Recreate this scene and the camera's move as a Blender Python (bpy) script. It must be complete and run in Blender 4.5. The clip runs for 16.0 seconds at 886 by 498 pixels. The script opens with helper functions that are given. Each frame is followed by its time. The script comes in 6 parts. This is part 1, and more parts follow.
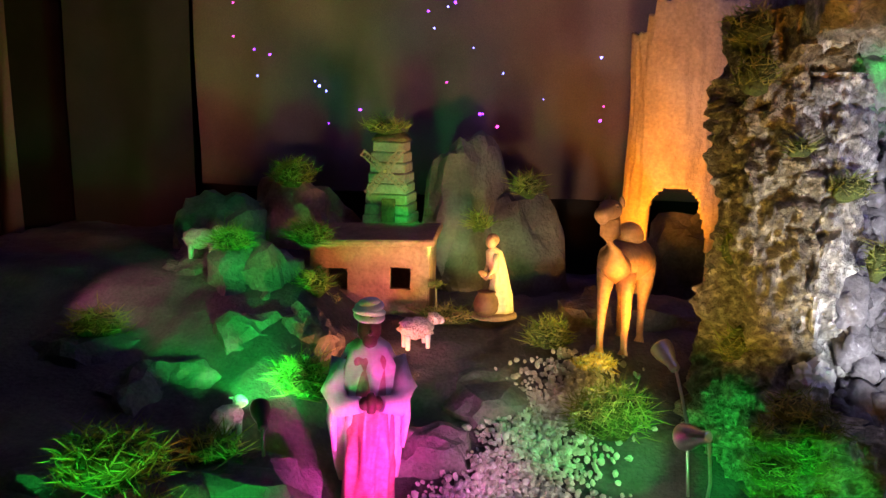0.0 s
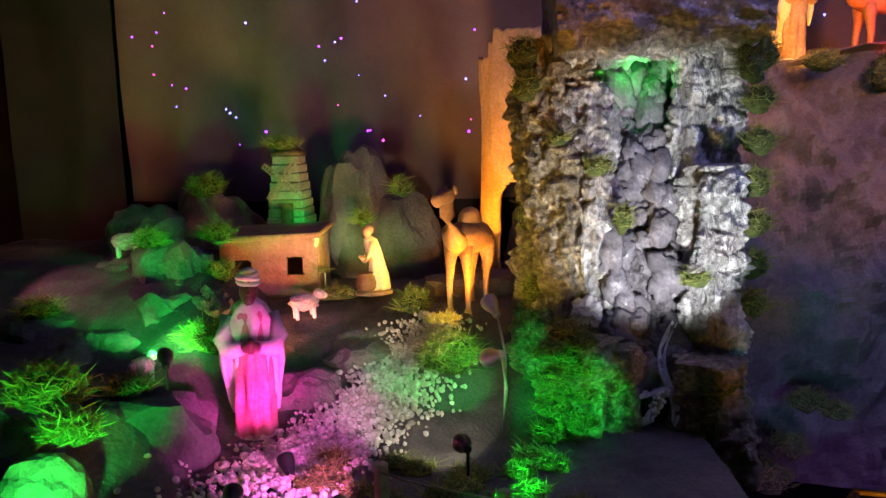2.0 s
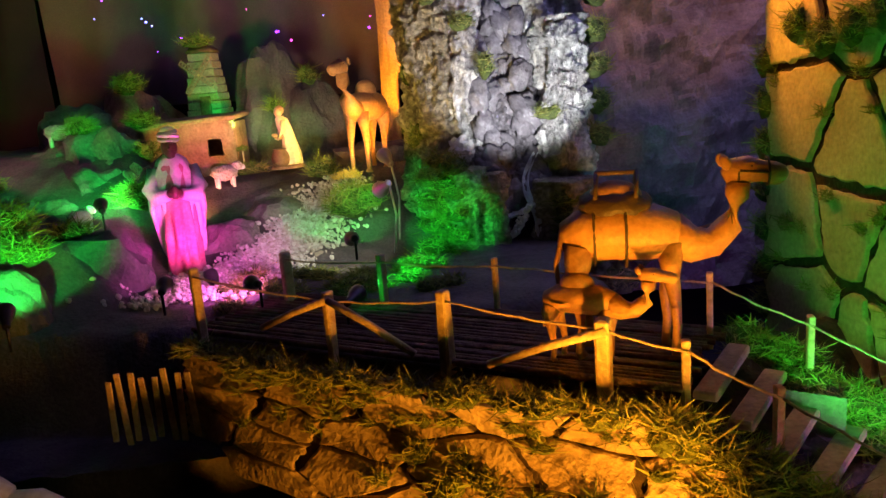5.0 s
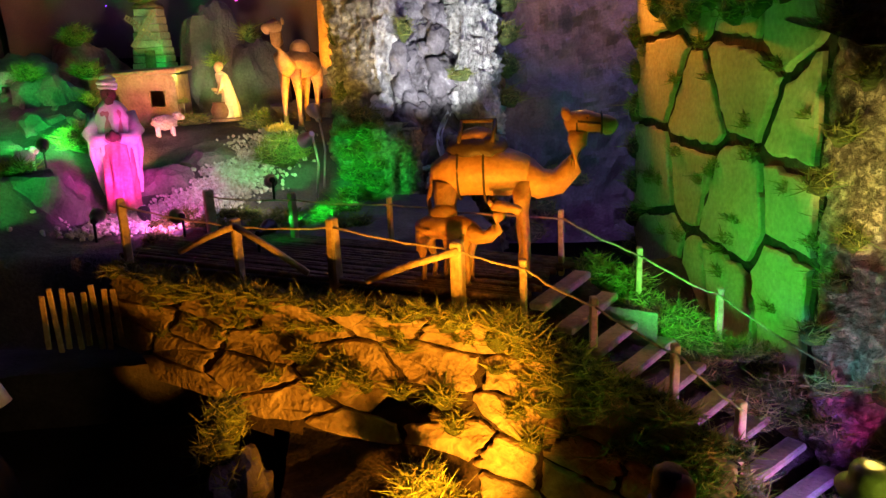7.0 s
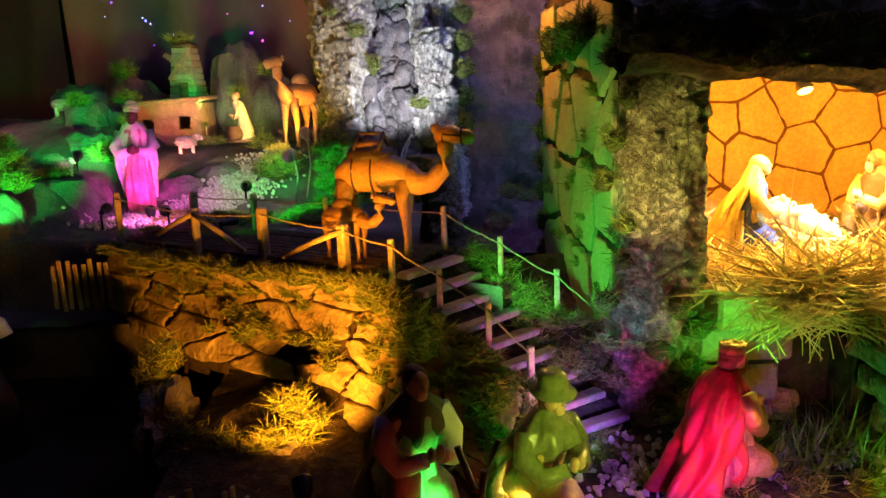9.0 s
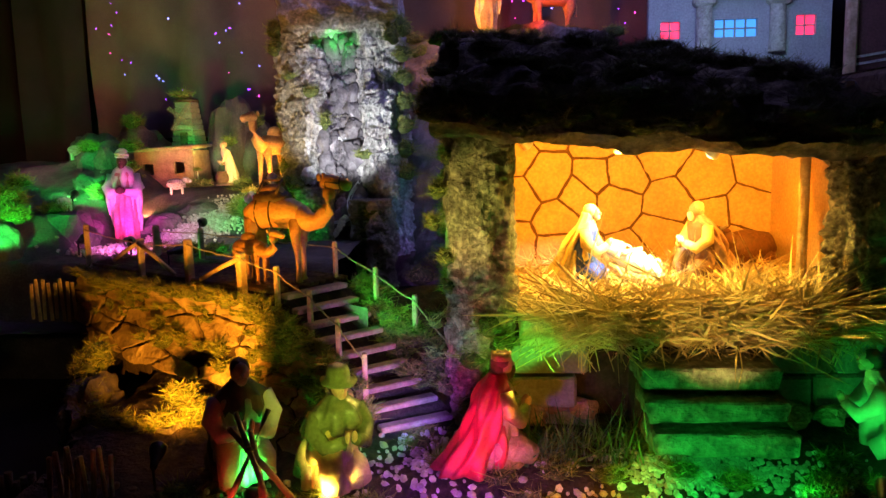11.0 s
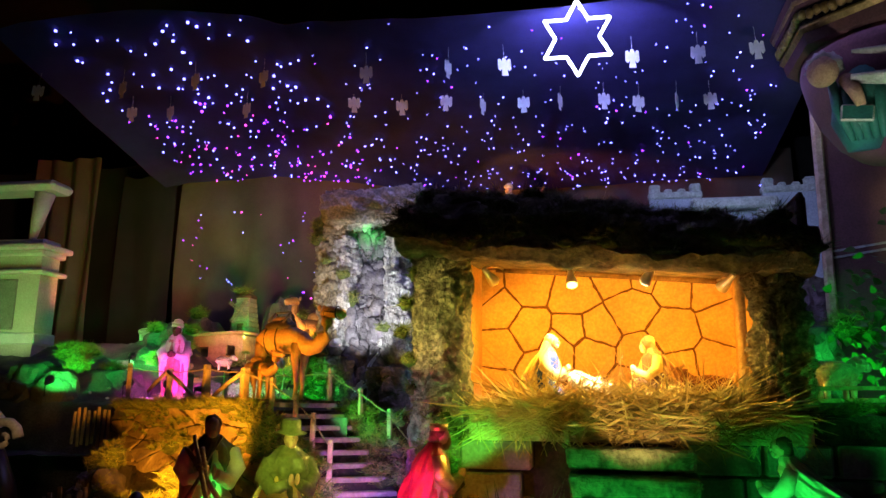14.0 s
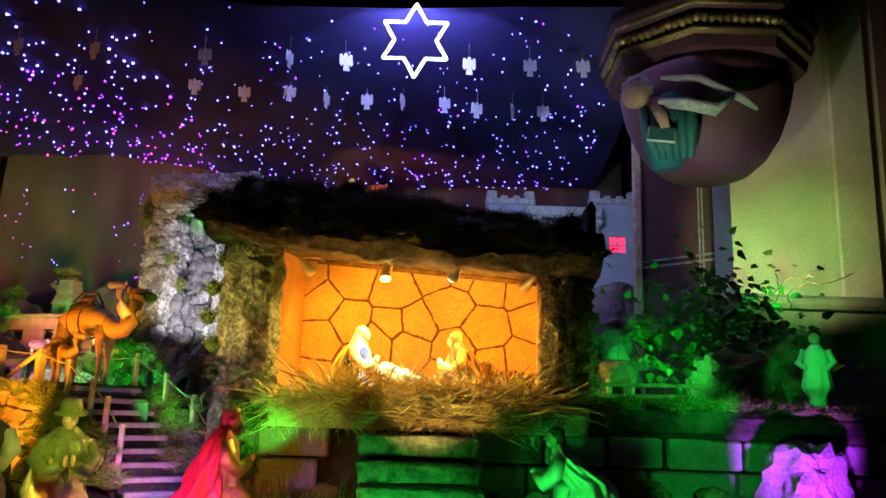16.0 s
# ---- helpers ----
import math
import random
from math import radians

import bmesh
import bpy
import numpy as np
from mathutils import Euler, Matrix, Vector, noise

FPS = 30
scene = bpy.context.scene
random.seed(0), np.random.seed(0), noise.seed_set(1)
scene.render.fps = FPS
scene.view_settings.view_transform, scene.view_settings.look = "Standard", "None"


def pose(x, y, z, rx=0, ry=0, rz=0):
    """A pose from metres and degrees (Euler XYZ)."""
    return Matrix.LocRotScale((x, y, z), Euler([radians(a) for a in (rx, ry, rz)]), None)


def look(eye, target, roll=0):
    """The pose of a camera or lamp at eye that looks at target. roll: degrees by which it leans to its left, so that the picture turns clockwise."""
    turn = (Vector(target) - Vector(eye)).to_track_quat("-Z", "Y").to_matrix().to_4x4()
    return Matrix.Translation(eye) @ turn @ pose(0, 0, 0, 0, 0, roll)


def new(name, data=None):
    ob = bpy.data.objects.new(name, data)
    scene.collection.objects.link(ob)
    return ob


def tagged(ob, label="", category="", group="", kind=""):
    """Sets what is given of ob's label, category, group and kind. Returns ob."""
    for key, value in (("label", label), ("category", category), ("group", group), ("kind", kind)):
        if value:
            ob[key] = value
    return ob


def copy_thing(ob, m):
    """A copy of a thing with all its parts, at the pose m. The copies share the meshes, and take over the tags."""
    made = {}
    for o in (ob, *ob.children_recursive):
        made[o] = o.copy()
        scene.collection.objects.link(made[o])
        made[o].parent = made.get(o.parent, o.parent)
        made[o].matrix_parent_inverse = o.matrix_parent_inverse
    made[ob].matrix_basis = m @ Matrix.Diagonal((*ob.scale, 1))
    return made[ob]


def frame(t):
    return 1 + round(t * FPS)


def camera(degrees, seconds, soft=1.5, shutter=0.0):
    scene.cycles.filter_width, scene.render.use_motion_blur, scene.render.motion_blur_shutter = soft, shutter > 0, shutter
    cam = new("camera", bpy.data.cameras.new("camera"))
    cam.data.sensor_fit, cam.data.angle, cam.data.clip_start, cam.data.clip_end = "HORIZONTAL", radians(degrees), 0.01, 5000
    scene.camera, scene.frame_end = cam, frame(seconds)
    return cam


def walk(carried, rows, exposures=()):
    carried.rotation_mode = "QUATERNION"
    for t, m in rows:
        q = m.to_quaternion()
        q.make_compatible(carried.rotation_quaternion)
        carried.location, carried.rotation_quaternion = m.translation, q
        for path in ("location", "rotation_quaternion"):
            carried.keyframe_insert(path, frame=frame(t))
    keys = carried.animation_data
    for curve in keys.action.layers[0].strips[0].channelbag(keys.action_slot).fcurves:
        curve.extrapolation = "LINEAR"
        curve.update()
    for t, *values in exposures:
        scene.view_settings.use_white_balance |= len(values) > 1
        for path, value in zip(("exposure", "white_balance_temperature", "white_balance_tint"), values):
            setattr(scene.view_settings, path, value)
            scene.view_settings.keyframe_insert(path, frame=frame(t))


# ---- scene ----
cam = camera(59.8, 16.0)
PATH = [
    (0, (0.1, -0.071, 2.222), (0.016, 1.903, 1.908), 2.9),
    (0.5, (0.177, -0.222, 2.221), (0.083, 1.754, 1.933), 2.2),
    (1, (0.289, -0.37, 2.201), (0.176, 1.609, 1.935), 1.5),
    (1.5, (0.375, -0.489, 2.195), (0.305, 1.493, 1.942), 0.7),
    (2, (0.432, -0.618, 2.172), (0.434, 1.366, 1.926), 0.1),
    (2.5, (0.45, -0.743, 2.173), (0.49, 1.243, 1.932), -0.3),
    (3, (0.474, -0.807, 2.166), (0.517, 1.178, 1.928), -0.4),
    (3.5, (0.459, -0.846, 2.179), (0.558, 1.129, 1.881), -0.41),
    (4, (0.535, -0.923, 1.986), (0.628, 1.053, 1.689), -2.28),
    (6.3, (0.64, -1.219, 1.842), (0.805, 0.718, 1.369), -3.3),
    (6.5, (0.669, -1.237, 1.843), (0.85, 0.7, 1.378), -2.8),
    (7, (0.747, -1.378, 1.828), (0.961, 0.56, 1.384), -1.3),
    (7.5, (0.85, -1.528, 1.852), (1.09, 0.412, 1.431), -0.3),
    (8, (1.002, -1.655, 1.78), (1.175, 0.301, 1.402), -0.4),
    (8.5, (1.142, -1.787, 1.779), (1.22, 0.177, 1.412), -0.5),
    (9, (1.216, -1.896, 1.776), (1.229, 0.074, 1.43), -0.7),
    (9.5, (1.346, -2.028, 1.768), (1.333, -0.056, 1.433), -0.5),
    (10, (1.484, -2.115, 1.792), (1.457, -0.141, 1.474), -0.0),
    (10.2, (1.558, -2.145, 1.794), (1.512, -0.17, 1.484), 0.1),
    (12.3, (2.106, -2.654, 1.789), (1.834, -0.674, 1.726), 1.4),
    (12.5, (2.133, -2.681, 1.724), (1.849, -0.702, 1.679), 1.7),
    (13, (2.203, -2.703, 1.497), (1.884, -0.731, 1.596), 1.8),
    (13.5, (2.236, -2.692, 1.28), (1.874, -0.754, 1.621), 2.6),
    (14, (2.275, -2.657, 1.272), (1.906, -0.746, 1.731), 2.6),
    (14.5, (2.334, -2.672, 1.261), (2.013, -0.765, 1.771), 2.2),
    (15, (2.4, -2.687, 1.251), (2.167, -0.773, 1.78), 3.0),
    (15.5, (2.456, -2.682, 1.245), (2.327, -0.753, 1.756), 3.6),
    (16, (2.483, -2.686, 1.243), (2.449, -0.743, 1.719), 3.5),
]
LEVEL = Matrix.Translation((1.5, 0, 1.4)) @ pose(0, 0, 0, -1.774, 1.442, 0) @ Matrix.Translation((-1.5, 0, -1.4))
walk(cam, [(t, LEVEL @ look(eye, target, roll)) for t, eye, target, roll in PATH])

# ==== body ====
# ---- world and exposure ----
world = bpy.data.worlds.new("world")
world.use_nodes = True
world.node_tree.nodes["Background"].inputs[0].default_value = (0.30, 0.24, 0.30, 1)
world.node_tree.nodes["Background"].inputs[1].default_value = 0.030
scene.world = world
scene.view_settings.exposure = 0.5


# ---- materials ----
def mat(name, a, b=None, scale=8.0, rough=0.8, bump=0.3, metal=0.0, fine=90.0, c=None, sheen=0.0):
    """A surface of two colours mixed by large noise, a third in spots, with fine grain in colour and relief."""
    m = bpy.data.materials.new(name)
    m.use_nodes = True
    n, l = m.node_tree.nodes, m.node_tree.links
    p = n["Principled BSDF"]
    b = b or tuple(v * 0.55 for v in a)
    co = n.new("ShaderNodeTexCoord")
    big = n.new("ShaderNodeTexNoise")
    big.inputs["Scale"].default_value, big.inputs["Detail"].default_value, big.inputs["Roughness"].default_value = scale, 6, 0.62
    small = n.new("ShaderNodeTexNoise")
    small.inputs["Scale"].default_value, small.inputs["Detail"].default_value = fine, 4
    for t in (big, small):
        l.new(co.outputs["Object"], t.inputs["Vector"])
    ramp = n.new("ShaderNodeValToRGB")
    ramp.color_ramp.elements[0].position, ramp.color_ramp.elements[1].position = 0.36, 0.64
    ramp.color_ramp.elements[0].color, ramp.color_ramp.elements[1].color = (*b, 1), (*a, 1)
    if c:
        e = ramp.color_ramp.elements.new(0.72)
        e.color = (*c, 1)
    l.new(big.outputs["Fac"], ramp.inputs["Fac"])
    grain = n.new("ShaderNodeMix")
    grain.data_type, grain.blend_type = "RGBA", "OVERLAY"
    grain.inputs["Factor"].default_value = 0.45
    l.new(ramp.outputs["Color"], grain.inputs["A"])
    l.new(small.outputs["Fac"], grain.inputs["B"])
    l.new(grain.outputs["Result"], p.inputs["Base Color"])
    p.inputs["Roughness"].default_value, p.inputs["Metallic"].default_value = rough, metal
    p.inputs["Specular IOR Level"].default_value = 0.35
    if bump:
        add = n.new("ShaderNodeMath")
        add.operation = "MULTIPLY_ADD"
        add.inputs[1].default_value = 0.5
        l.new(small.outputs["Fac"], add.inputs[0])
        l.new(big.outputs["Fac"], add.inputs[2])
        bp = n.new("ShaderNodeBump")
        bp.inputs["Strength"].default_value, bp.inputs["Distance"].default_value = bump, 0.02
        l.new(add.outputs[0], bp.inputs["Height"])
        l.new(bp.outputs["Normal"], p.inputs["Normal"])
    return m


def cork(name, light, dark, stretch=(1, 1, 0.36), scale=34.0):
    """Cork bark: long plates parted by dark clefts, cross cracks and small pits, all in colour and relief."""
    m = bpy.data.materials.new(name)
    m.use_nodes = True
    n, l = m.node_tree.nodes, m.node_tree.links
    p = n["Principled BSDF"]

    def math_node(op, a, b):
        k = n.new("ShaderNodeMath")
        k.operation = op
        for i, v in enumerate((a, b)):
            if isinstance(v, (int, float)):
                k.inputs[i].default_value = v
            else:
                l.new(v, k.inputs[i])
        return k.outputs[0]

    def span(value, lo, hi):
        k = n.new("ShaderNodeMapRange")
        k.inputs["From Min"].default_value, k.inputs["From Max"].default_value = lo, hi
        l.new(value, k.inputs["Value"])
        return k.outputs["Result"]

    co = n.new("ShaderNodeTexCoord")
    wob = n.new("ShaderNodeTexNoise")
    wob.inputs["Scale"].default_value, wob.inputs["Detail"].default_value = 14, 4
    l.new(co.outputs["Object"], wob.inputs["Vector"])
    shift = n.new("ShaderNodeVectorMath")
    shift.operation = "MULTIPLY_ADD"
    shift.inputs[1].default_value = (0.05, 0.05, 0.05)
    l.new(wob.outputs["Color"], shift.inputs[0])
    l.new(co.outputs["Object"], shift.inputs[2])
    mp = n.new("ShaderNodeMapping")
    mp.inputs["Scale"].default_value = stretch
    l.new(shift.outputs[0], mp.inputs["Vector"])
    plates = n.new("ShaderNodeTexNoise")
    plates.inputs["Scale"].default_value, plates.inputs["Detail"].default_value, plates.inputs["Roughness"].default_value = scale, 7, 0.68
    l.new(mp.outputs[0], plates.inputs["Vector"])
    cracks = n.new("ShaderNodeTexVoronoi")
    cracks.feature = "DISTANCE_TO_EDGE"
    cracks.inputs["Scale"].default_value = scale * 2.3
    l.new(shift.outputs[0], cracks.inputs["Vector"])
    pits = n.new("ShaderNodeTexVoronoi")
    pits.inputs["Scale"].default_value = 120
    l.new(co.outputs["Object"], pits.inputs["Vector"])
    fine = n.new("ShaderNodeTexNoise")
    fine.inputs["Scale"].default_value, fine.inputs["Detail"].default_value = 60, 6
    l.new(co.outputs["Object"], fine.inputs["Vector"])
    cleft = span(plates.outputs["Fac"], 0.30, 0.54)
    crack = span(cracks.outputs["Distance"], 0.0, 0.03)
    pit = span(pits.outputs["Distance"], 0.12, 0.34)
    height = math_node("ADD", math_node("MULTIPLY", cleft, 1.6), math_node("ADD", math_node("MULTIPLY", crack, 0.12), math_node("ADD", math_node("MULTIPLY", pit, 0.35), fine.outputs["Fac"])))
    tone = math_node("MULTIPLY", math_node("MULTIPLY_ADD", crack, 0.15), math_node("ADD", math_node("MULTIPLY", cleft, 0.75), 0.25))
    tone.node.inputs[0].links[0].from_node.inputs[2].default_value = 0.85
    ramp = n.new("ShaderNodeValToRGB")
    ramp.color_ramp.elements[0].position, ramp.color_ramp.elements[1].position = 0.38, 0.62
    ramp.color_ramp.elements[0].color, ramp.color_ramp.elements[1].color = (*(v * 0.62 for v in light), 1), (*light, 1)
    l.new(fine.outputs["Fac"], ramp.inputs["Fac"])
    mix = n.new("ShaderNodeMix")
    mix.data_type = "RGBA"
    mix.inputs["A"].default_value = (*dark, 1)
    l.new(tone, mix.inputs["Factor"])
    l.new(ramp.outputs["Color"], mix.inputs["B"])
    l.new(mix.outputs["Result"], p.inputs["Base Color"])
    p.inputs["Roughness"].default_value = 0.85
    p.inputs["Specular IOR Level"].default_value = 0.3
    bp = n.new("ShaderNodeBump")
    bp.inputs["Strength"].default_value, bp.inputs["Distance"].default_value = 1.0, 0.011
    l.new(height, bp.inputs["Height"])
    l.new(bp.outputs["Normal"], p.inputs["Normal"])
    return m


def strands(name, cols, rough=0.7):
    """Blades whose colour varies from one blade to the next."""
    m = bpy.data.materials.new(name)
    m.use_nodes = True
    n, l = m.node_tree.nodes, m.node_tree.links
    p = n["Principled BSDF"]
    g = n.new("ShaderNodeNewGeometry")
    r = n.new("ShaderNodeValToRGB")
    while len(r.color_ramp.elements) < len(cols):
        r.color_ramp.elements.new(0.5)
    for i, col in enumerate(cols):
        r.color_ramp.elements[i].position = i / (len(cols) - 1)
        r.color_ramp.elements[i].color = (*col, 1)
    l.new(g.outputs["Random Per Island"], r.inputs["Fac"])
    l.new(r.outputs["Color"], p.inputs["Base Color"])
    p.inputs["Roughness"].default_value = rough
    p.inputs["Specular IOR Level"].default_value = 0.25
    return m


def glow(name, col, strength):
    m = bpy.data.materials.new(name)
    m.use_nodes = True
    p = m.node_tree.nodes["Principled BSDF"]
    p.inputs["Base Color"].default_value = (*col, 1)
    p.inputs["Emission Color"].default_value = (*col, 1)
    p.inputs["Emission Strength"].default_value = strength
    return m


M_ROCK = mat("crumpled_rock_paper", (0.26, 0.23, 0.21), (0.10, 0.09, 0.085), 5, 0.85, 0.6)
M_DARKROCK = mat("dark_rock_paper", (0.17, 0.145, 0.14), (0.065, 0.058, 0.06), 4, 0.8, 0.6)
M_HILL = mat("hill_rock_paper", (0.20, 0.165, 0.145), (0.11, 0.09, 0.08), 6, 0.8, 0.6)
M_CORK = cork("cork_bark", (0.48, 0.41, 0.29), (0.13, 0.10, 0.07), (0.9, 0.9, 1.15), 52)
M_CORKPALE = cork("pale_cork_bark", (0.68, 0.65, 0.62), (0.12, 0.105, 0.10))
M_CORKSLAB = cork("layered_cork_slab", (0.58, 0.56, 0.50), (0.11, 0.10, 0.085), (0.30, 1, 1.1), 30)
M_YELLOWROBE = mat("yellow_robe", (0.66, 0.50, 0.20), (0.52, 0.37, 0.12), 9, 0.45, 0.1)
M_OXHIDE = mat("ox_hide", (0.17, 0.075, 0.035), (0.10, 0.045, 0.022), 14, 0.6, 0.3)
M_MOSS = strands("moss_blades", [(0.10, 0.16, 0.03), (0.20, 0.24, 0.05), (0.30, 0.30, 0.08), (0.14, 0.12, 0.04)])
M_MOSSCORE = mat("moss_cushion", (0.10, 0.13, 0.03), (0.04, 0.05, 0.015), 40, 0.95, 0.8)
M_DARKMOSS = strands("dry_dark_moss", [(0.13, 0.14, 0.08), (0.20, 0.20, 0.12), (0.08, 0.075, 0.05), (0.28, 0.27, 0.16)])
M_STRAW = strands("straw", [(0.55, 0.40, 0.16), (0.68, 0.52, 0.24), (0.42, 0.29, 0.10), (0.60, 0.47, 0.25)], 0.6)
M_STONE = mat("cast_stone", (0.48, 0.36, 0.22), (0.26, 0.18, 0.10), 9, 0.85, 0.9, c=(0.20, 0.15, 0.08), fine=55)
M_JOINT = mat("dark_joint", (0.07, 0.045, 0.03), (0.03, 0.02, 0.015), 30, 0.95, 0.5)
M_WALLBOARD = mat("ochre_painted_stone", (0.62, 0.42, 0.20), (0.52, 0.34, 0.15), 6, 0.8, 0.12)
M_WALLSTONE = mat("smooth_cast_stone", (0.48, 0.40, 0.24), (0.36, 0.29, 0.16), 5, 0.7, 0.25)
M_WALLJOINT = mat("brown_painted_joint", (0.16, 0.08, 0.03), (0.10, 0.05, 0.02), 20, 0.9, 0.2)
M_WOOD = mat("split_wood", (0.60, 0.46, 0.28), (0.40, 0.28, 0.15), 18, 0.75, 0.4)
M_PALEWOOD = mat("weathered_board", (0.36, 0.28, 0.23), (0.20, 0.15, 0.12), 14, 0.75, 0.3)
M_TWIG = mat("twig_bark", (0.20, 0.13, 0.08), (0.09, 0.06, 0.04), 25, 0.85, 0.5)
M_ROPE = mat("jute_cord", (0.48, 0.38, 0.24), (0.30, 0.22, 0.13), 60, 0.9, 0.5)
M_SOIL = mat("dark_mulch", (0.09, 0.06, 0.045), (0.03, 0.022, 0.018), 22, 0.95, 0.9, c=(0.13, 0.10, 0.06))
M_GRAVEL = strands("pale_gravel", [(0.62, 0.58, 0.52), (0.45, 0.40, 0.35), (0.72, 0.70, 0.66), (0.36, 0.30, 0.24)], 0.75)
M_CURTAIN = mat("brown_backcloth", (0.165, 0.12, 0.095), (0.12, 0.085, 0.07), 2, 0.9, 0.15, fine=300)
M_BLACKCLOTH = mat("black_cloth", (0.03, 0.025, 0.028), (0.018, 0.016, 0.018), 3, 0.95, 0.2, fine=300)
M_CANOPY = mat("night_blue_cloth", (0.045, 0.038, 0.15), (0.03, 0.026, 0.10), 3, 0.85, 0.2, fine=300)
M_BLACK = mat("black_lacquer", (0.02, 0.02, 0.02), (0.012, 0.012, 0.012), 10, 0.3, 0.0)
M_CHROME = mat("bright_chrome", (0.85, 0.82, 0.78), (0.7, 0.68, 0.65), 10, 0.3, 0.0, 1.0)
M_PLASTER = mat("painted_plaster", (0.66, 0.62, 0.50), (0.55, 0.52, 0.42), 3, 0.8, 0.15)
M_GREYSTONE = mat("grey_stone", (0.34, 0.33, 0.28), (0.22, 0.22, 0.19), 7, 0.85, 0.4)
M_CASTLE = mat("grey_blue_board", (0.40, 0.44, 0.47), (0.32, 0.35, 0.38), 6, 0.85, 0.2)
M_CASTLETRIM = mat("plaster_trim", (0.55, 0.58, 0.50), (0.34, 0.36, 0.30), 25, 0.9, 0.7)
M_CLAY = mat("ochre_clay", (0.48, 0.30, 0.19), (0.30, 0.18, 0.11), 12, 0.85, 0.5)
M_IVORY = mat("ivory_robe", (0.70, 0.62, 0.46), (0.58, 0.50, 0.36), 8, 0.5, 0.1)
M_WHITE = mat("white_plaster", (0.78, 0.75, 0.70), (0.68, 0.65, 0.6), 12, 0.55, 0.1)
M_SKIN = mat("painted_flesh", (0.58, 0.38, 0.26), (0.5, 0.32, 0.21), 12, 0.5, 0.05)
M_DARKSKIN = mat("painted_brown_flesh", (0.10, 0.05, 0.035), (0.07, 0.035, 0.025), 12, 0.45, 0.05)
M_HAIR = mat("painted_hair", (0.10, 0.06, 0.04), (0.06, 0.035, 0.025), 30, 0.6, 0.2)
M_BLUE = mat("blue_robe", (0.05, 0.09, 0.36), (0.035, 0.06, 0.26), 8, 0.5, 0.1)
M_BROWN = mat("brown_robe", (0.20, 0.11, 0.06), (0.13, 0.07, 0.04), 8, 0.55, 0.15)
M_DARKROBE = mat("dark_olive_cloak", (0.11, 0.10, 0.06), (0.07, 0.06, 0.04), 8, 0.5, 0.15)
M_OLIVE = mat("olive_cloak", (0.20, 0.22, 0.10), (0.13, 0.15, 0.07), 8, 0.25, 0.15)
M_RED = mat("red_cloak", (0.50, 0.05, 0.05), (0.38, 0.03, 0.04), 8, 0.45, 0.12)
M_ROSE = mat("rose_robe", (0.66, 0.30, 0.32), (0.50, 0.16, 0.20), 8, 0.22, 0.1)
M_SATIN = mat("pale_satin", (0.76, 0.68, 0.66), (0.66, 0.56, 0.55), 10, 0.28, 0.1)
M_CAMEL = mat("camel_hide", (0.50, 0.28, 0.12), (0.36, 0.19, 0.08), 10, 0.45, 0.25)
M_LEATHER = mat("dark_leather", (0.07, 0.045, 0.03), (0.04, 0.028, 0.02), 20, 0.5, 0.3)
M_WOOL = mat("wool", (0.66, 0.58, 0.50), (0.52, 0.45, 0.38), 60, 0.95, 0.9)
M_LEAF = strands("ivy_leaf", [(0.06, 0.14, 0.03), (0.10, 0.20, 0.05), (0.05, 0.10, 0.03)], 0.35)
M_PAPER = mat("white_paper", (0.74, 0.74, 0.74), (0.66, 0.66, 0.66), 10, 0.8, 0.05)
M_GOLD = mat("gilt", (0.62, 0.46, 0.18), (0.40, 0.28, 0.10), 30, 0.35, 0.3, 0.8)
M_MAROON = mat("maroon_paint", (0.16, 0.07, 0.07), (0.11, 0.05, 0.05), 4, 0.6, 0.1)
M_TEAL = mat("teal_paint", (0.03, 0.17, 0.13), (0.02, 0.11, 0.09), 10, 0.5, 0.1)
M_PEBBLE = mat("wet_pebbles", (0.24, 0.215, 0.23), (0.09, 0.08, 0.088), 13, 0.14, 0.45)
M_FOIL = mat("frosted_film", (0.70, 0.72, 0.76), (0.5, 0.52, 0.56), 20, 0.3, 0.4)
M_YELLOWFLOWER = strands("yellow_lichen", [(0.70, 0.52, 0.12), (0.80, 0.62, 0.2), (0.55, 0.40, 0.08)])
M_TILE = mat("church_floor", (0.22, 0.19, 0.17), (0.15, 0.13, 0.12), 3, 0.5, 0.1)
G_WHITE = glow("rope_light", (0.75, 0.80, 1.0), 9.0)
G_LED = [glow("led_blue_white", (0.17, 0.16, 1.0), 6.0), glow("led_violet", (0.26, 0.03, 1.0), 6.5), glow("led_pink", (1.0, 0.05, 0.6), 4.5)]
G_RIM = glow("lit_glass_rim", (0.85, 0.9, 1.0), 1.4)
G_WINRED = glow("red_window", (1.0, 0.03, 0.10), 1.6)
G_WINBLUE = glow("blue_window", (0.06, 0.30, 0.75), 0.9)
G_DOOR = glow("orange_door", (1.0, 0.16, 0.02), 1.8)


# ---- builders ----
def thing(name, label, category, loc=(0, 0, 0), rz=0.0, group="", kind=""):
    ob = new(name)
    ob.matrix_basis = pose(*loc, 0, 0, rz)
    return tagged(ob, label, category, group, kind)


def mesh_of(name, bm, mats, smooth=False):
    me = bpy.data.meshes.new(name)
    bm.normal_update()
    bm.to_mesh(me)
    bm.free()
    for m in (mats if isinstance(mats, (list, tuple)) else [mats]):
        me.materials.append(m)
    if smooth:
        me.polygons.foreach_set("use_smooth", [True] * len(me.polygons))
    return me


def part(name, bm, material, parent, label="", smooth=False):
    ob = new(name, mesh_of(name, bm, material, smooth))
    ob.parent = parent
    if label:
        ob["label"] = label
    return ob


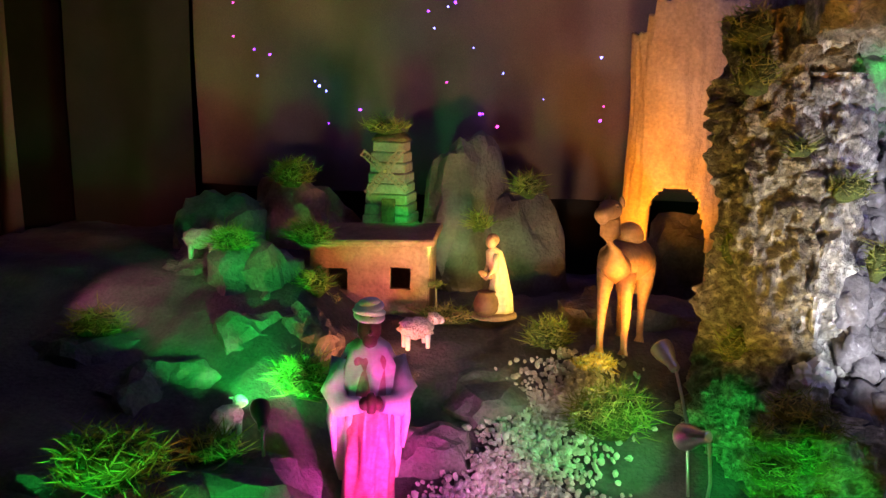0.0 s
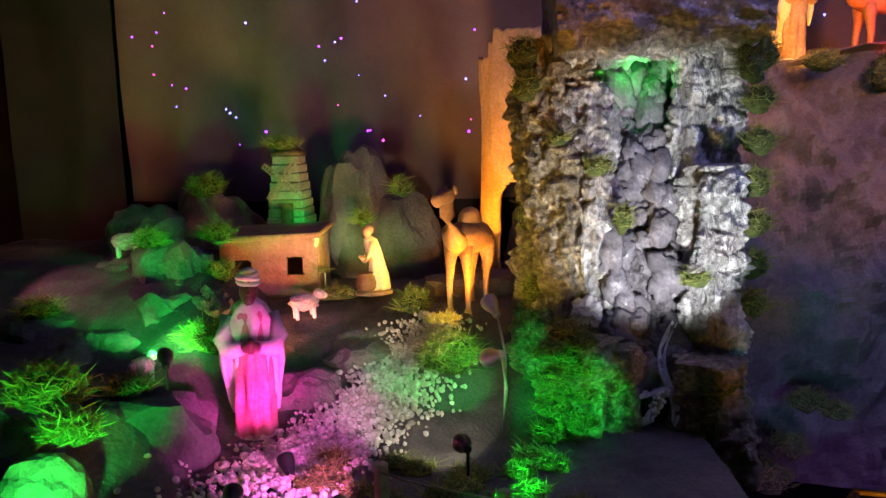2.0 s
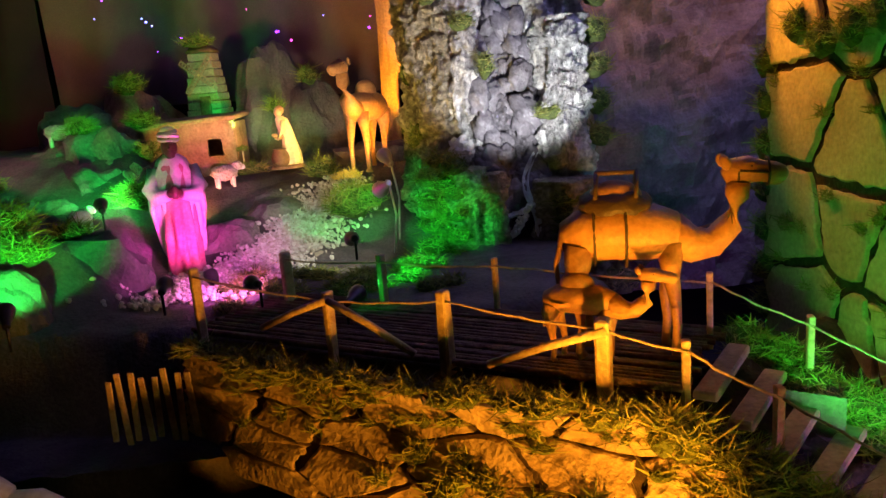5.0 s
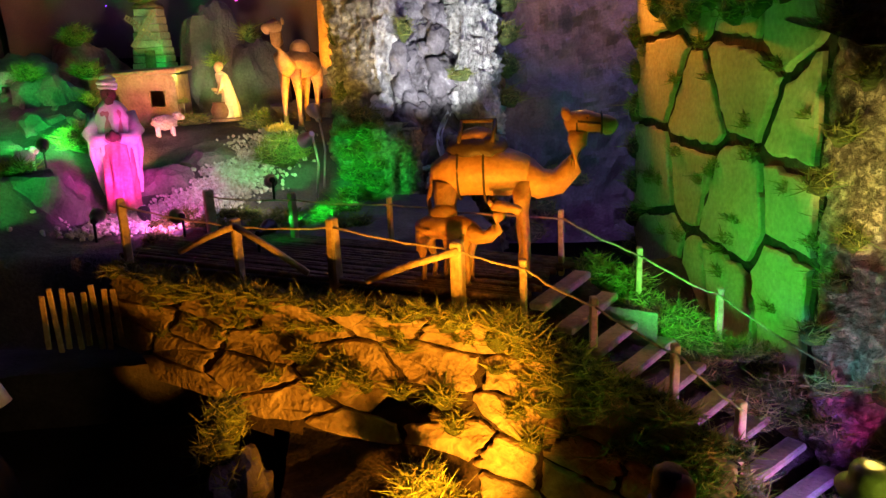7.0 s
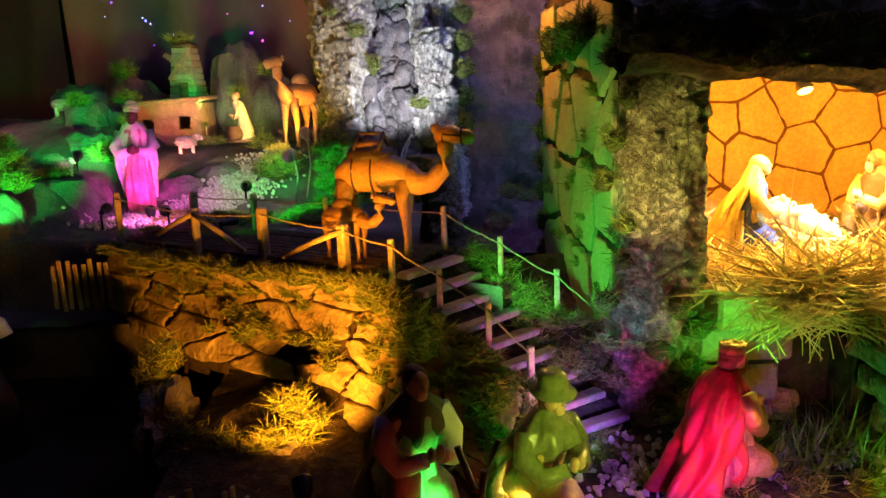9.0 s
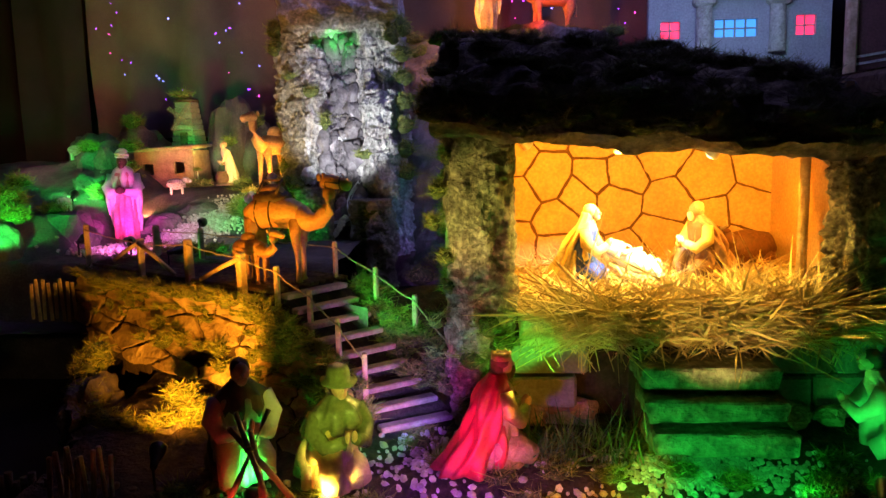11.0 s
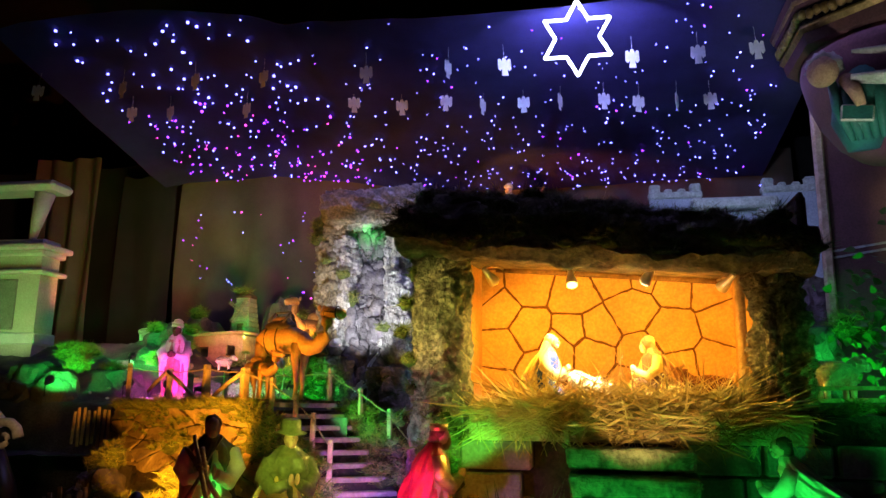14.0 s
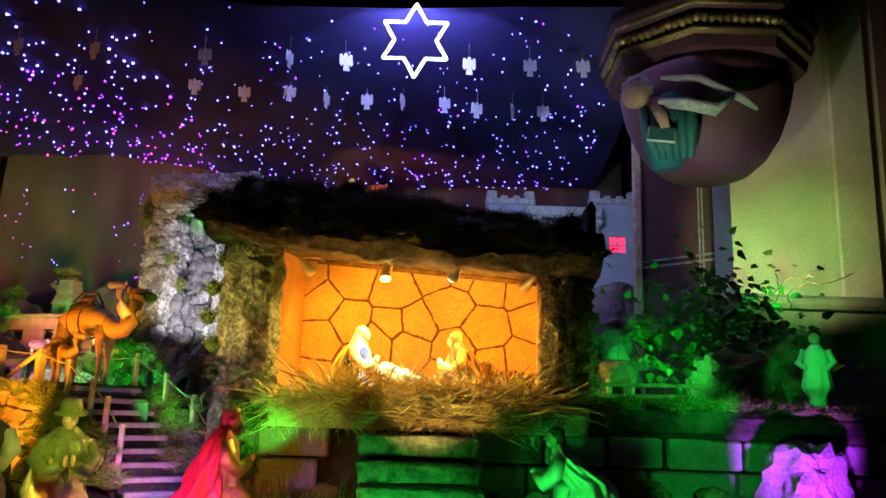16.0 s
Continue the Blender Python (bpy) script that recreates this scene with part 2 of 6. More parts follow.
def solid(name, bm, material, label, category, loc=(0, 0, 0), rz=0.0, group="", kind="", smooth=False):
    ob = new(name, mesh_of(name, bm, material, smooth))
    ob.matrix_basis = pose(*loc, 0, 0, rz)
    return tagged(ob, label, category, group, kind)


def box(bm, c, s, rot=(0, 0, 0), bevel=0.0, mi=0):
    r = bmesh.ops.create_cube(bm, size=1.0, matrix=pose(*c, *rot) @ Matrix.Diagonal((*s, 1)))
    fs = {f for v in r["verts"] for f in v.link_faces}
    if bevel:
        es = {e for v in r["verts"] for e in v.link_edges}
        out = bmesh.ops.bevel(bm, geom=list(es), offset=bevel, segments=1, affect="EDGES")
        fs = {f for f in fs if f.is_valid} | set(out["faces"])
    for f in fs:
        f.material_index = mi
    return bm


ICO = {}


def ico(bm, sub):
    """A unit icosphere copied from a template, quick however large bm is."""
    if sub not in ICO:
        t = bmesh.new()
        bmesh.ops.create_icosphere(t, subdivisions=sub, radius=1.0)
        t.verts.index_update()
        ICO[sub] = ([v.co.copy() for v in t.verts], [[v.index for v in f.verts] for f in t.faces])
        t.free()
    co, fs = ICO[sub]
    vs = [bm.verts.new(p) for p in co]
    return vs, [bm.faces.new([vs[i] for i in f]) for f in fs]


def ball(bm, c, s, rot=(0, 0, 0), mi=0, sub=2, lump=0.0, freq=3.0, seed=0):
    vs, fs = ico(bm, sub)
    m = pose(*c, *rot) @ Matrix.Diagonal((*s, 1))
    for v in vs:
        if lump:
            v.co *= 1 + lump * noise.fractal(v.co * freq + Vector((seed * 7.1, seed * 3.3, 0)), 0.8, 2.1, 4)
        v.co = m @ v.co
    for f in fs:
        f.material_index = mi
        f.smooth = True
    return bm


def rings(bm, secs, n=20, mi=0, cap=True):
    """A skin over closed sections, each a list of n points."""
    rows = [[bm.verts.new(p) for p in s] for s in secs]
    for a, b in zip(rows, rows[1:]):
        for i in range(len(a)):
            f = bm.faces.new((a[i], a[(i + 1) % len(a)], b[(i + 1) % len(a)], b[i]))
            f.material_index, f.smooth = mi, True
    if cap:
        for s, flip in ((rows[0], True), (rows[-1], False)):
            f = bm.faces.new(s[::-1] if flip else s)
            f.material_index = mi
    return bm


def tube(bm, pts, rad, n=8, mi=0, flat=1.0):
    """A tapered tube through points; rad is one radius or one a point."""
    pts = [Vector(p) for p in pts]
    rad = rad if isinstance(rad, (list, tuple)) else [rad] * len(pts)
    secs = []
    for i, p in enumerate(pts):
        d = (pts[min(i + 1, len(pts) - 1)] - pts[max(i - 1, 0)]).normalized()
        u = d.cross(Vector((0.13, 0.2, 1)) if abs(d.z) < 0.9 else Vector((1, 0.1, 0.05))).normalized()
        w = d.cross(u)
        secs.append([p + rad[i] * (math.cos(2 * math.pi * k / n) * u + flat * math.sin(2 * math.pi * k / n) * w) for k in range(n)])
    return rings(bm, secs, n, mi)


def robe(bm, secs, n=72, mi=0, folds=9, amp=0.05, seed=0, twist=9):
    """A draped body: sections (x, y, z, rx, ry, fold) with pleats that wander up the cloth."""
    out = []
    fine = []
    for p, q in zip(secs, secs[1:]):
        fine += [tuple(u + (w - u) * k / 4 for u, w in zip(p, q)) for k in range(4)]
    for x, y, z, rx, ry, fo in fine + [secs[-1]]:
        s = []
        for k in range(n):
            a = 2 * math.pi * k / n
            q = Vector((2.2 * math.cos(a) + seed, 2.2 * math.sin(a), 7 * z))
            w = 1 + amp * fo * (math.sin(folds * a + twist * z + seed) + 0.6 * math.sin((folds + 4) * a - 17 * z + 2 * seed) + 1.3 * noise.noise(q * 1.6) - 0.7 * abs(noise.noise(q * 2.6 + Vector((0, 0, 5 * math.sin(a))))))
            s.append((x + rx * w * math.cos(a), y + ry * w * math.sin(a), z))
        out.append(s)
    return rings(bm, out, n, mi)


def ridged(p, f, seed=0):
    return noise.ridged_multi_fractal(Vector(p) * f + Vector((seed * 5.7, seed, seed * 2.3)), 0.9, 2.1, 5, 1.0, 2.0)


def bark(bm, c, r, z0, z1, a0=0, a1=360, nu=48, nv=64, depth=0.03, seed=0, lean=(0, 0), ry=None, grain=(9, 3.0)):
    """A cork-oak trunk or shell with plates and clefts along its length."""
    ry = ry or r
    rows = []
    full = a1 - a0 >= 360
    for j in range(nv + 1):
        t = j / nv
        z = z0 + (z1 - z0) * t
        row = []
        for i in range(nu if full else nu + 1):
            a = radians(a0 + (a1 - a0) * i / nu)
            q = (math.cos(a) * r * grain[0], math.sin(a) * ry * grain[0], z * grain[1])
            d = depth * (ridged(q, 1.0, seed) - 1.0) + depth * 0.5 * noise.noise(Vector((q[0] * 3, q[1] * 3, z * 18 + seed))) + depth * 0.3 * noise.noise(Vector((q[0] * 9, q[1] * 9, z * 60 + seed))) - depth * 0.55 * max(0, math.sin(z * 95 + 5 * noise.noise(Vector((q[0] * 1.5, q[1] * 1.5, z * 6))))) ** 4 * (0.4 + noise.noise(Vector((q[0] * 2, q[1] * 2, z * 4 + 9))))
            flare = 1 + 0.12 * (1 - t) ** 3
            row.append(bm.verts.new((c[0] + lean[0] * t + (r * flare + d) * math.cos(a), c[1] + lean[1] * t + (ry * flare + d) * math.sin(a), z)))
        rows.append(row)
    for a, b in zip(rows, rows[1:]):
        for i in range(len(a) if full else len(a) - 1):
            k = (i + 1) % len(a)
            bm.faces.new((a[i], a[k], b[k], b[i])).smooth = False
    if full:
        bm.faces.new(rows[-1]), bm.faces.new(rows[0][::-1])
    return bm


def crag(bm, c, s, rz=0, lump=0.35, freq=1.6, seed=0, sub=4, mi=0, taper=0.0):
    """A crumpled-paper rock: a swollen box cut by flat facets and broken by ridges."""
    vs, fs = ico(bm, sub)
    m = pose(*c, 0, 0, rz) @ Matrix.Diagonal((*s, 1))
    rr = random.Random(seed * 13 + 5)
    cuts = [(Vector((rr.gauss(0, 1), rr.gauss(0, 1), rr.gauss(0, 0.8))).normalized(), rr.uniform(0.74, 1.0)) for _ in range(14)]
    for v in vs:
        p = v.co.copy()
        k = max(abs(p.x), abs(p.y), abs(p.z))
        p = p * (0.6 + 0.4 / k * 0.8)
        q = v.co * freq + Vector((seed * 3.1, seed * 1.7, seed))
        for cut, reach in cuts:
            over = p.dot(cut) - reach
            if over > 0:
                p = p - cut * over
        p *= 1 + 0.75 * lump * (noise.fractal(q, 0.9, 2.0, 3) + 0.5 * noise.cell(q * 1.7) * 0.4 + 0.25 * (ridged(v.co, freq * 1.4, seed) - 1))
        k = 1 - taper * max(0, (p.z + 1) / 2)
        v.co = m @ Vector((p.x * k, p.y * k, p.z))
    for f in fs:
        f.material_index = mi
    return bm


def blades(bm, n, where, length, width, seed=0, up=0.5, curl=0.6, mi=0):
    """Tangled thin blades; where() gives a root."""
    rnd = random.Random(seed)
    for _ in range(n):
        p = Vector(where(rnd))
        d = Vector((rnd.gauss(0, 1), rnd.gauss(0, 1), abs(rnd.gauss(0, 1)) * up + 0.05)).normalized()
        ln = length * rnd.uniform(0.5, 1.4)
        side = d.cross(Vector((rnd.gauss(0, 1), rnd.gauss(0, 1), rnd.gauss(0, 1)))).normalized() * width * rnd.uniform(0.6, 1.3)
        bend = Vector((rnd.gauss(0, 1), rnd.gauss(0, 1), rnd.gauss(0, 0.6))) * ln * curl * 0.5
        a, b, e = p, p + d * ln * 0.5 + bend * 0.6, p + d * ln + bend
        v = [bm.verts.new(q) for q in (a - side, a + side, b + side * 0.8, b - side * 0.8, e)]
        bm.faces.new((v[0], v[1], v[2], v[3])).material_index = mi
        bm.faces.new((v[3], v[2], v[4])).material_index = mi
    return bm


def in_lump(c, s):
    def w(r):
        while True:
            p = Vector((r.uniform(-1, 1), r.uniform(-1, 1), r.uniform(-0.4, 1)))
            if 0.35 < p.length < 1:
                return (c[0] + p.x * s[0], c[1] + p.y * s[1], c[2] + p.z * s[2])
    return w


def moss(lumps, label="green cushion moss in tangled tufts", n=260, seed=0, dark=False, length=0.024, core=True, name="moss", blade_mat=None):
    """Cushions of moss: (x, y, z, rx, ry, rz) each."""
    bm = bmesh.new()
    for i, (x, y, z, a, b, h) in enumerate(lumps):
        if core:
            ball(bm, (x, y, z), (a * 0.78, b * 0.78, h * 0.78), mi=1, sub=2, lump=0.4, freq=2.5, seed=seed + i)
        blades(bm, int(n * (a * b * h / 0.00006) ** 0.45) + 30, in_lump((x, y, z), (a, b, h)), length, 0.0013, seed * 31 + i, 0.7, 1.0)
    return solid(name, bm, [blade_mat or (M_DARKMOSS if dark else M_MOSS), M_MOSSCORE], label, "moss", kind="stuff")


def cells(w, h, n, seed, squash=1.0):
    """Irregular stones that tile w x h: convex cells about scattered seeds."""
    rnd = random.Random(seed)
    cols = max(1, round(math.sqrt(n * w / h)))
    rws = max(1, round(n / cols))
    pts = [((i + rnd.uniform(0.12, 0.88)) * w / cols, (j + rnd.uniform(0.12, 0.88)) * h / rws) for i in range(cols) for j in range(rws)]
    out = []
    for i, (px, py) in enumerate(pts):
        poly = [(0, 0), (w, 0), (w, h), (0, h)]
        for j, (qx, qy) in enumerate(pts):
            if i == j:
                continue
            mx, my, dx, dy = (px + qx) / 2, (py + qy) / 2, qx - px, qy - py
            nxt = []
            for k in range(len(poly)):
                a, b = poly[k], poly[(k + 1) % len(poly)]
                fa, fb = (a[0] - mx) * dx + (a[1] - my) * dy, (b[0] - mx) * dx + (b[1] - my) * dy
                if fa <= 0:
                    nxt.append(a)
                if (fa < 0 < fb) or (fb < 0 < fa):
                    s = fa / (fa - fb)
                    nxt.append((a[0] + (b[0] - a[0]) * s, a[1] + (b[1] - a[1]) * s))
            poly = nxt
            if not poly:
                break
        if len(poly) > 2:
            out.append(poly)
    return out


def stones(parent, polys, place, gap, proud, material, name="stone", skip=None, seed=0, rough=0.0016):
    """Each stone a slab of its own: place(u, v, d) gives its points, d metres proud of the backing."""
    rnd = random.Random(seed)
    for poly in polys:
        cx, cy = sum(p[0] for p in poly) / len(poly), sum(p[1] for p in poly) / len(poly)
        if skip and skip(cx, cy):
            continue
        rim = []
        for k in range(len(poly)):
            a, b = poly[k], poly[(k + 1) % len(poly)]
            m = max(1, int(math.hypot(b[0] - a[0], b[1] - a[1]) / 0.022))
            for i in range(m):
                rim.append((a[0] + (b[0] - a[0]) * i / m + rnd.gauss(0, rough), a[1] + (b[1] - a[1]) * i / m + rnd.gauss(0, rough)))
        size = max(0.02, min(math.hypot(p[0] - cx, p[1] - cy) for p in rim))
        k1, k2 = 1 - gap / size, 1 - (gap + 0.004) / size
        if k1 < 0.2:
            continue
        d = proud * rnd.uniform(0.8, 1.25)
        bm = bmesh.new()
        lo = [bm.verts.new(place(cx + (x - cx) * k1, cy + (y - cy) * k1, 0)) for x, y in rim]
        hi = [bm.verts.new(place(cx + (x - cx) * k1, cy + (y - cy) * k1, d * 0.75)) for x, y in rim]
        top = [bm.verts.new(place(cx + (x - cx) * k2, cy + (y - cy) * k2, d)) for x, y in rim]
        mid = bm.verts.new(place(cx, cy, d * 1.05))
        for i in range(len(rim)):
            j = (i + 1) % len(rim)
            bm.faces.new((lo[i], lo[j], hi[j], hi[i])), bm.faces.new((hi[i], hi[j], top[j], top[i])), bm.faces.new((top[i], top[j], mid))
        part(name, bm, material, parent)


def sheet(bm, nu, nv, f, mi=0, smooth=True):
    """A grid skin over f(u, v), u and v from 0 to 1."""
    g = [[bm.verts.new(f(i / nu, j / nv)) for i in range(nu + 1)] for j in range(nv + 1)]
    for j in range(nv):
        for i in range(nu):
            q = bm.faces.new((g[j][i], g[j][i + 1], g[j + 1][i + 1], g[j + 1][i]))
            q.material_index, q.smooth = mi, smooth
    return bm


def pierced(bm, w, h, t, holes, mi=0):
    """An upright wall in x and z, w wide and h high, t thick in y, with rectangular holes (x0, z0, x1, z1)."""
    xs = sorted({0, w, *(v for q in holes for v in (q[0], q[2]))})
    zs = sorted({0, h, *(v for q in holes for v in (q[1], q[3]))})
    vs = {(x, z): bm.verts.new((x, 0, z)) for x in xs for z in zs}
    fs = []
    for x0, x1 in zip(xs, xs[1:]):
        for z0, z1 in zip(zs, zs[1:]):
            if not any(q[0] <= x0 < q[2] and q[1] <= z0 < q[3] for q in holes):
                fs.append(bm.faces.new((vs[x0, z0], vs[x1, z0], vs[x1, z1], vs[x0, z1])))
    ex = bmesh.ops.extrude_face_region(bm, geom=fs)
    bmesh.ops.translate(bm, verts=[v for v in ex["geom"] if isinstance(v, bmesh.types.BMVert)], vec=(0, t, 0))
    for f in bm.faces:
        f.material_index = mi
    return bm


def lamp(loc, target, col, power, angle=50, blend=0.5, size=0.02):
    d = bpy.data.lights.new("spot_beam", "SPOT")
    d.color, d.energy, d.spot_size, d.spot_blend, d.shadow_soft_size = col, power, radians(angle), blend, size
    ob = new("spot_beam", d)
    ob.matrix_world = look(loc, target)
    return ob


def spotlight(loc, target, col, power, angle=50, blend=0.5, stem=None, label="", shiny=False, r=0.022, beam=True, lens=6.0, leak=False):
    """A small reflector spot on a stake or flexible stem; its beam leaves the lens."""
    base = thing("spotlight", label or "small black reflector spotlight with a coloured lens", "spotlight", loc, group="crib spotlights")
    m = look((0, 0, 0), Vector(target) - Vector(loc))
    def turned(bm):
        bmesh.ops.transform(bm, matrix=m, verts=bm.verts)
        return bm
    b = bmesh.new()
    prof = [(-0.0, r), (0.004, r * 1.02), (0.02, r * 0.96), (0.04, r * 0.7), (0.055, r * 0.5), (0.075, r * 0.46), (0.08, r * 0.3)]
    rings(b, [[(q * math.cos(2 * math.pi * k / 20), q * math.sin(2 * math.pi * k / 20), z) for k in range(20)] for z, q in prof])
    part("housing", turned(b), M_CHROME if shiny else M_BLACK, base, "chromed housing" if shiny else "")
    b = bmesh.new()
    rings(b, [[(q * math.cos(2 * math.pi * k / 20), q * math.sin(2 * math.pi * k / 20), z) for k in range(20)] for z, q in ((-0.001, r * 0.9), (-0.004, r * 0.7), (-0.006, r * 0.3))])
    key = "lens_%d_%d_%d_%d" % (*(int(v * 20) for v in col), int(lens * 10))
    part("lens", turned(b), bpy.data.materials.get(key) or glow(key, col, lens), base, "glowing coloured lens", True)
    if leak:
        b = bmesh.new()
        rings(b, [[(q * math.cos(2 * math.pi * k / 20), q * math.sin(2 * math.pi * k / 20), z) for k in range(20)] for z, q in ((0.002, r * 1.05), (0.010, r * 1.04))], cap=False)
        part("glass_rim", turned(b), G_RIM, base, "white-glowing glass rim", True)
    b = bmesh.new()
    tail = m @ Vector((0, 0, 0.078))
    foot = Vector(stem) - Vector(loc) if stem else Vector((tail.x, tail.y, tail.z - 0.06))
    mid = (tail + foot) / 2 + Vector((0.015, 0.01, 0.01)) * (1 if stem else 0)
    tube(b, [tail, tail.lerp(mid, 0.5) + Vector((0, 0, 0.004)), mid, foot], 0.004, 8)
    part("stem", b, M_CHROME if shiny else M_BLACK, base, "", True)
    if beam:
        lamp(m.to_3x3() @ Vector((0, 0, -0.012)) + Vector(loc), target, col, power, angle, blend)
    return base

# ---- large structure ----
bm = box(bmesh.new(), (1.5, 0, -0.05), (16, 16, 0.1))
solid("floor", bm, M_TILE, "worn dark stone church floor", "floor", kind="structure")
for nm, c, s in (("wall_north", (1.5, 5.6, 3.5), (16, 0.2, 7)), ("wall_south", (1.5, -7.9, 3.5), (16, 0.2, 7)), ("wall_west", (-6.4, 0, 3.5), (0.2, 15.6, 7)), ("wall_east", (9.4, 0, 3.5), (0.2, 15.6, 7))):
    solid(nm, box(bmesh.new(), c, s), M_MAROON, "dim plastered church wall in the dark", "wall", kind="structure")
solid("ceiling", box(bmesh.new(), (1.5, 0, 7.05), (16, 16, 0.1)), M_BLACKCLOTH, "dark church vault high above", "ceiling", kind="structure")


def fold_cloth(x0, x1, y, z0, z1, amp, waves, seed=0, along="x", nu=120, nv=16):
    def f(u, v):
        a = x0 + (x1 - x0) * u
        d = amp * (math.sin(waves * u * 6.283 + 1.3 * math.sin(5 * v + seed)) + 0.6 * noise.noise(Vector((u * waves * 1.7, v * 1.5, seed))) + 0.35 * abs(noise.noise(Vector((u * waves * 3.1 + 2 * v, v * 5 - u * waves, seed))))) * (1 - 0.4 * v)
        z = z0 + (z1 - z0) * v + 0.012 * math.sin(u * 9 + seed)
        return (a, y + d, z) if along == "x" else (y + d, a, z)
    return sheet(bmesh.new(), nu, nv, f)


solid("backcloth", fold_cloth(-1.03, 3.78, 3.06, 1.9, 3.26, 0.022, 13, 2, nu=300, nv=60), M_CURTAIN, "brown hanging cloth behind the crib, gently creased", "curtain", kind="structure")
solid("black_drape", fold_cloth(-3.2, 4.6, 3.25, 0.0, 3.4, 0.05, 8, 5), M_BLACKCLOTH, "black drape hanging behind the crib", "curtain", kind="structure")
solid("side_drape", fold_cloth(-2.35, -1.75, 3.0, 0.0, 3.4, 0.05, 3, 7, nu=60), M_CURTAIN, "reddish brown drape beside the crib", "curtain")
solid("side_drape", fold_cloth(-1.5, -1.02, 2.95, 1.0, 3.2, 0.03, 1.3, 8, nu=40), M_BLACKCLOTH, "black drape at the corner of the crib", "curtain")


def canopy_z(x, y):
    return 3.05 + 0.145 * (2.6 - y) + 0.17 * max(0, min(1, (1.0 - x) / 1.2)) + 0.02 * math.sin(x * 2.3 + 0.5) - 0.05 * math.exp(-((x - 0.75) / 0.12) ** 2) * (2.9 - y) * 0.4


def canopy(u, v):
    y = 0.85 + (2.98 - 0.85) * v
    x0, x1 = -1.02 - 0.10 * v, 3.55
    x = x0 + (x1 - x0) * u
    drop = 0.0 if u > 0.04 else 0.05 * (1 - u / 0.04)
    return (x, y, canopy_z(x, y) - drop + 0.012 * noise.noise(Vector((x * 3, y * 3, 1))))


solid("canopy", sheet(bmesh.new(), 90, 40, canopy), M_CANOPY, "night-blue cloth canopy stretched over the crib", "canopy", kind="structure")

# platform under the crib
solid("platform", box(bmesh.new(), (1.2, 1.1, 0.42), (5.6, 4.0, 0.84)), M_BLACKCLOTH, "black cloth-covered platform under the crib", "platform", kind="structure")


def ground_z(x, y):
    base = 0.955 + 0.03 * noise.noise(Vector((x * 3, y * 3, 0.3))) + 0.02 * noise.noise(Vector((x * 9, y * 9, 2)))
    return base + 0.05 * max(0, min(1, (y + 0.5) / 0.5))


solid("ground", sheet(bmesh.new(), 130, 90, lambda u, v: (0.55 + 3.4 * u, -0.9 + 1.7 * v, ground_z(0.55 + 3.4 * u, -0.9 + 1.7 * v))), M_SOIL, "dark mulch and moss ground in the foreground of the crib", "ground", kind="structure")


def village_z(x, y):
    s = max(0.0, min(1.0, (y - 1.45) / 0.8))
    z = 1.345 + 0.24 * s * s * (3 - 2 * s)
    z += 0.16 * max(0, min(1, (-0.22 - x) / 0.18)) * max(0, min(1, (y - 1.0) / 0.3))
    e = max(0.0, min(1.0, (0.92 - 0.5 * min(0, x) * 0 - 0.12 * x - y) / 0.10))
    z -= 0.25 * e * e
    return z + 0.02 * noise.fractal(Vector((x * 4, y * 4, 3)), 0.9, 2, 4) + 0.006 * ridged((x, y, 0), 9, 3)


def village(u, v):
    x, y = -1.6 + 2.75 * u, 0.62 + 2.4 * v
    return (x, y, village_z(x, y))


solid("terrace", sheet(bmesh.new(), 150, 130, village), M_DARKROCK, "crumpled rock-paper terrace under the village", "ground", kind="structure")
solid("terrace_front", sheet(bmesh.new(), 60, 20, lambda u, v: (-1.6 + 2.6 * u, 0.80 - 0.05 * math.sin(u * 9) + 0.05 * v + 0.03 * noise.noise(Vector((u * 12, v * 4, 0))), 0.84 + (1.16 - 0.84) * v)), M_DARKROCK, "dark rock-paper front of the terrace", "ground", kind="structure")


# rocks of the village
def rock(c, s, seed, label, material=M_ROCK, rz=0, lump=0.35, freq=1.5, taper=0.0):
    return solid("rock", crag(bmesh.new(), c, s, rz, lump, freq, seed, taper=taper), material, label, "rock", group="crumpled paper rocks")


rock((0.08, 2.76, 1.76), (0.22, 0.18, 0.40), 23, "tall greenish crumpled-paper mountain behind the village", M_DARKROCK, rz=10, lump=0.26, taper=0.34)
rock((0.26, 2.74, 1.70), (0.27, 0.14, 0.29), 4, "lower shoulder of the greenish paper mountain", M_DARKROCK, lump=0.24, taper=0.5)
rock((-0.55, 2.68, 1.72), (0.32, 0.22, 0.29), 5, "brown rounded paper hill topped by a bush", M_CLAY, taper=0.35)
rock((-0.20, 2.70, 1.68), (0.17, 0.14, 0.16), 18, "flat rock under the windmill")
rock((-0.78, 2.55, 1.70), (0.20, 0.22, 0.22), 6, "green-lit crumpled paper rock")
rock((-0.55, 2.20, 1.60), (0.17, 0.22, 0.22), 7, "green-lit angular paper rock beside the clay house", rz=30)
rock((-0.50, 1.92, 1.52), (0.16, 0.15, 0.17), 19, "angular green-lit paper rock on the slope", rz=15, lump=0.45)
rock((-0.36, 2.02, 1.55), (0.10, 0.12, 0.15), 20, "small green-lit paper rock beside the house", rz=50, lump=0.45)
rock((-0.66, 1.72, 1.46), (0.16, 0.15, 0.15), 22, "purple-grey paper rock on the slope", rz=70, lump=0.45)
rock((-0.74, 2.30, 1.56), (0.22, 0.18, 0.24), 8, "purple-grey paper boulder under a sheep")
rock((-0.95, 1.95, 1.45), (0.28, 0.26, 0.22), 9, "dark paper boulder on the terrace", M_DARKROCK)
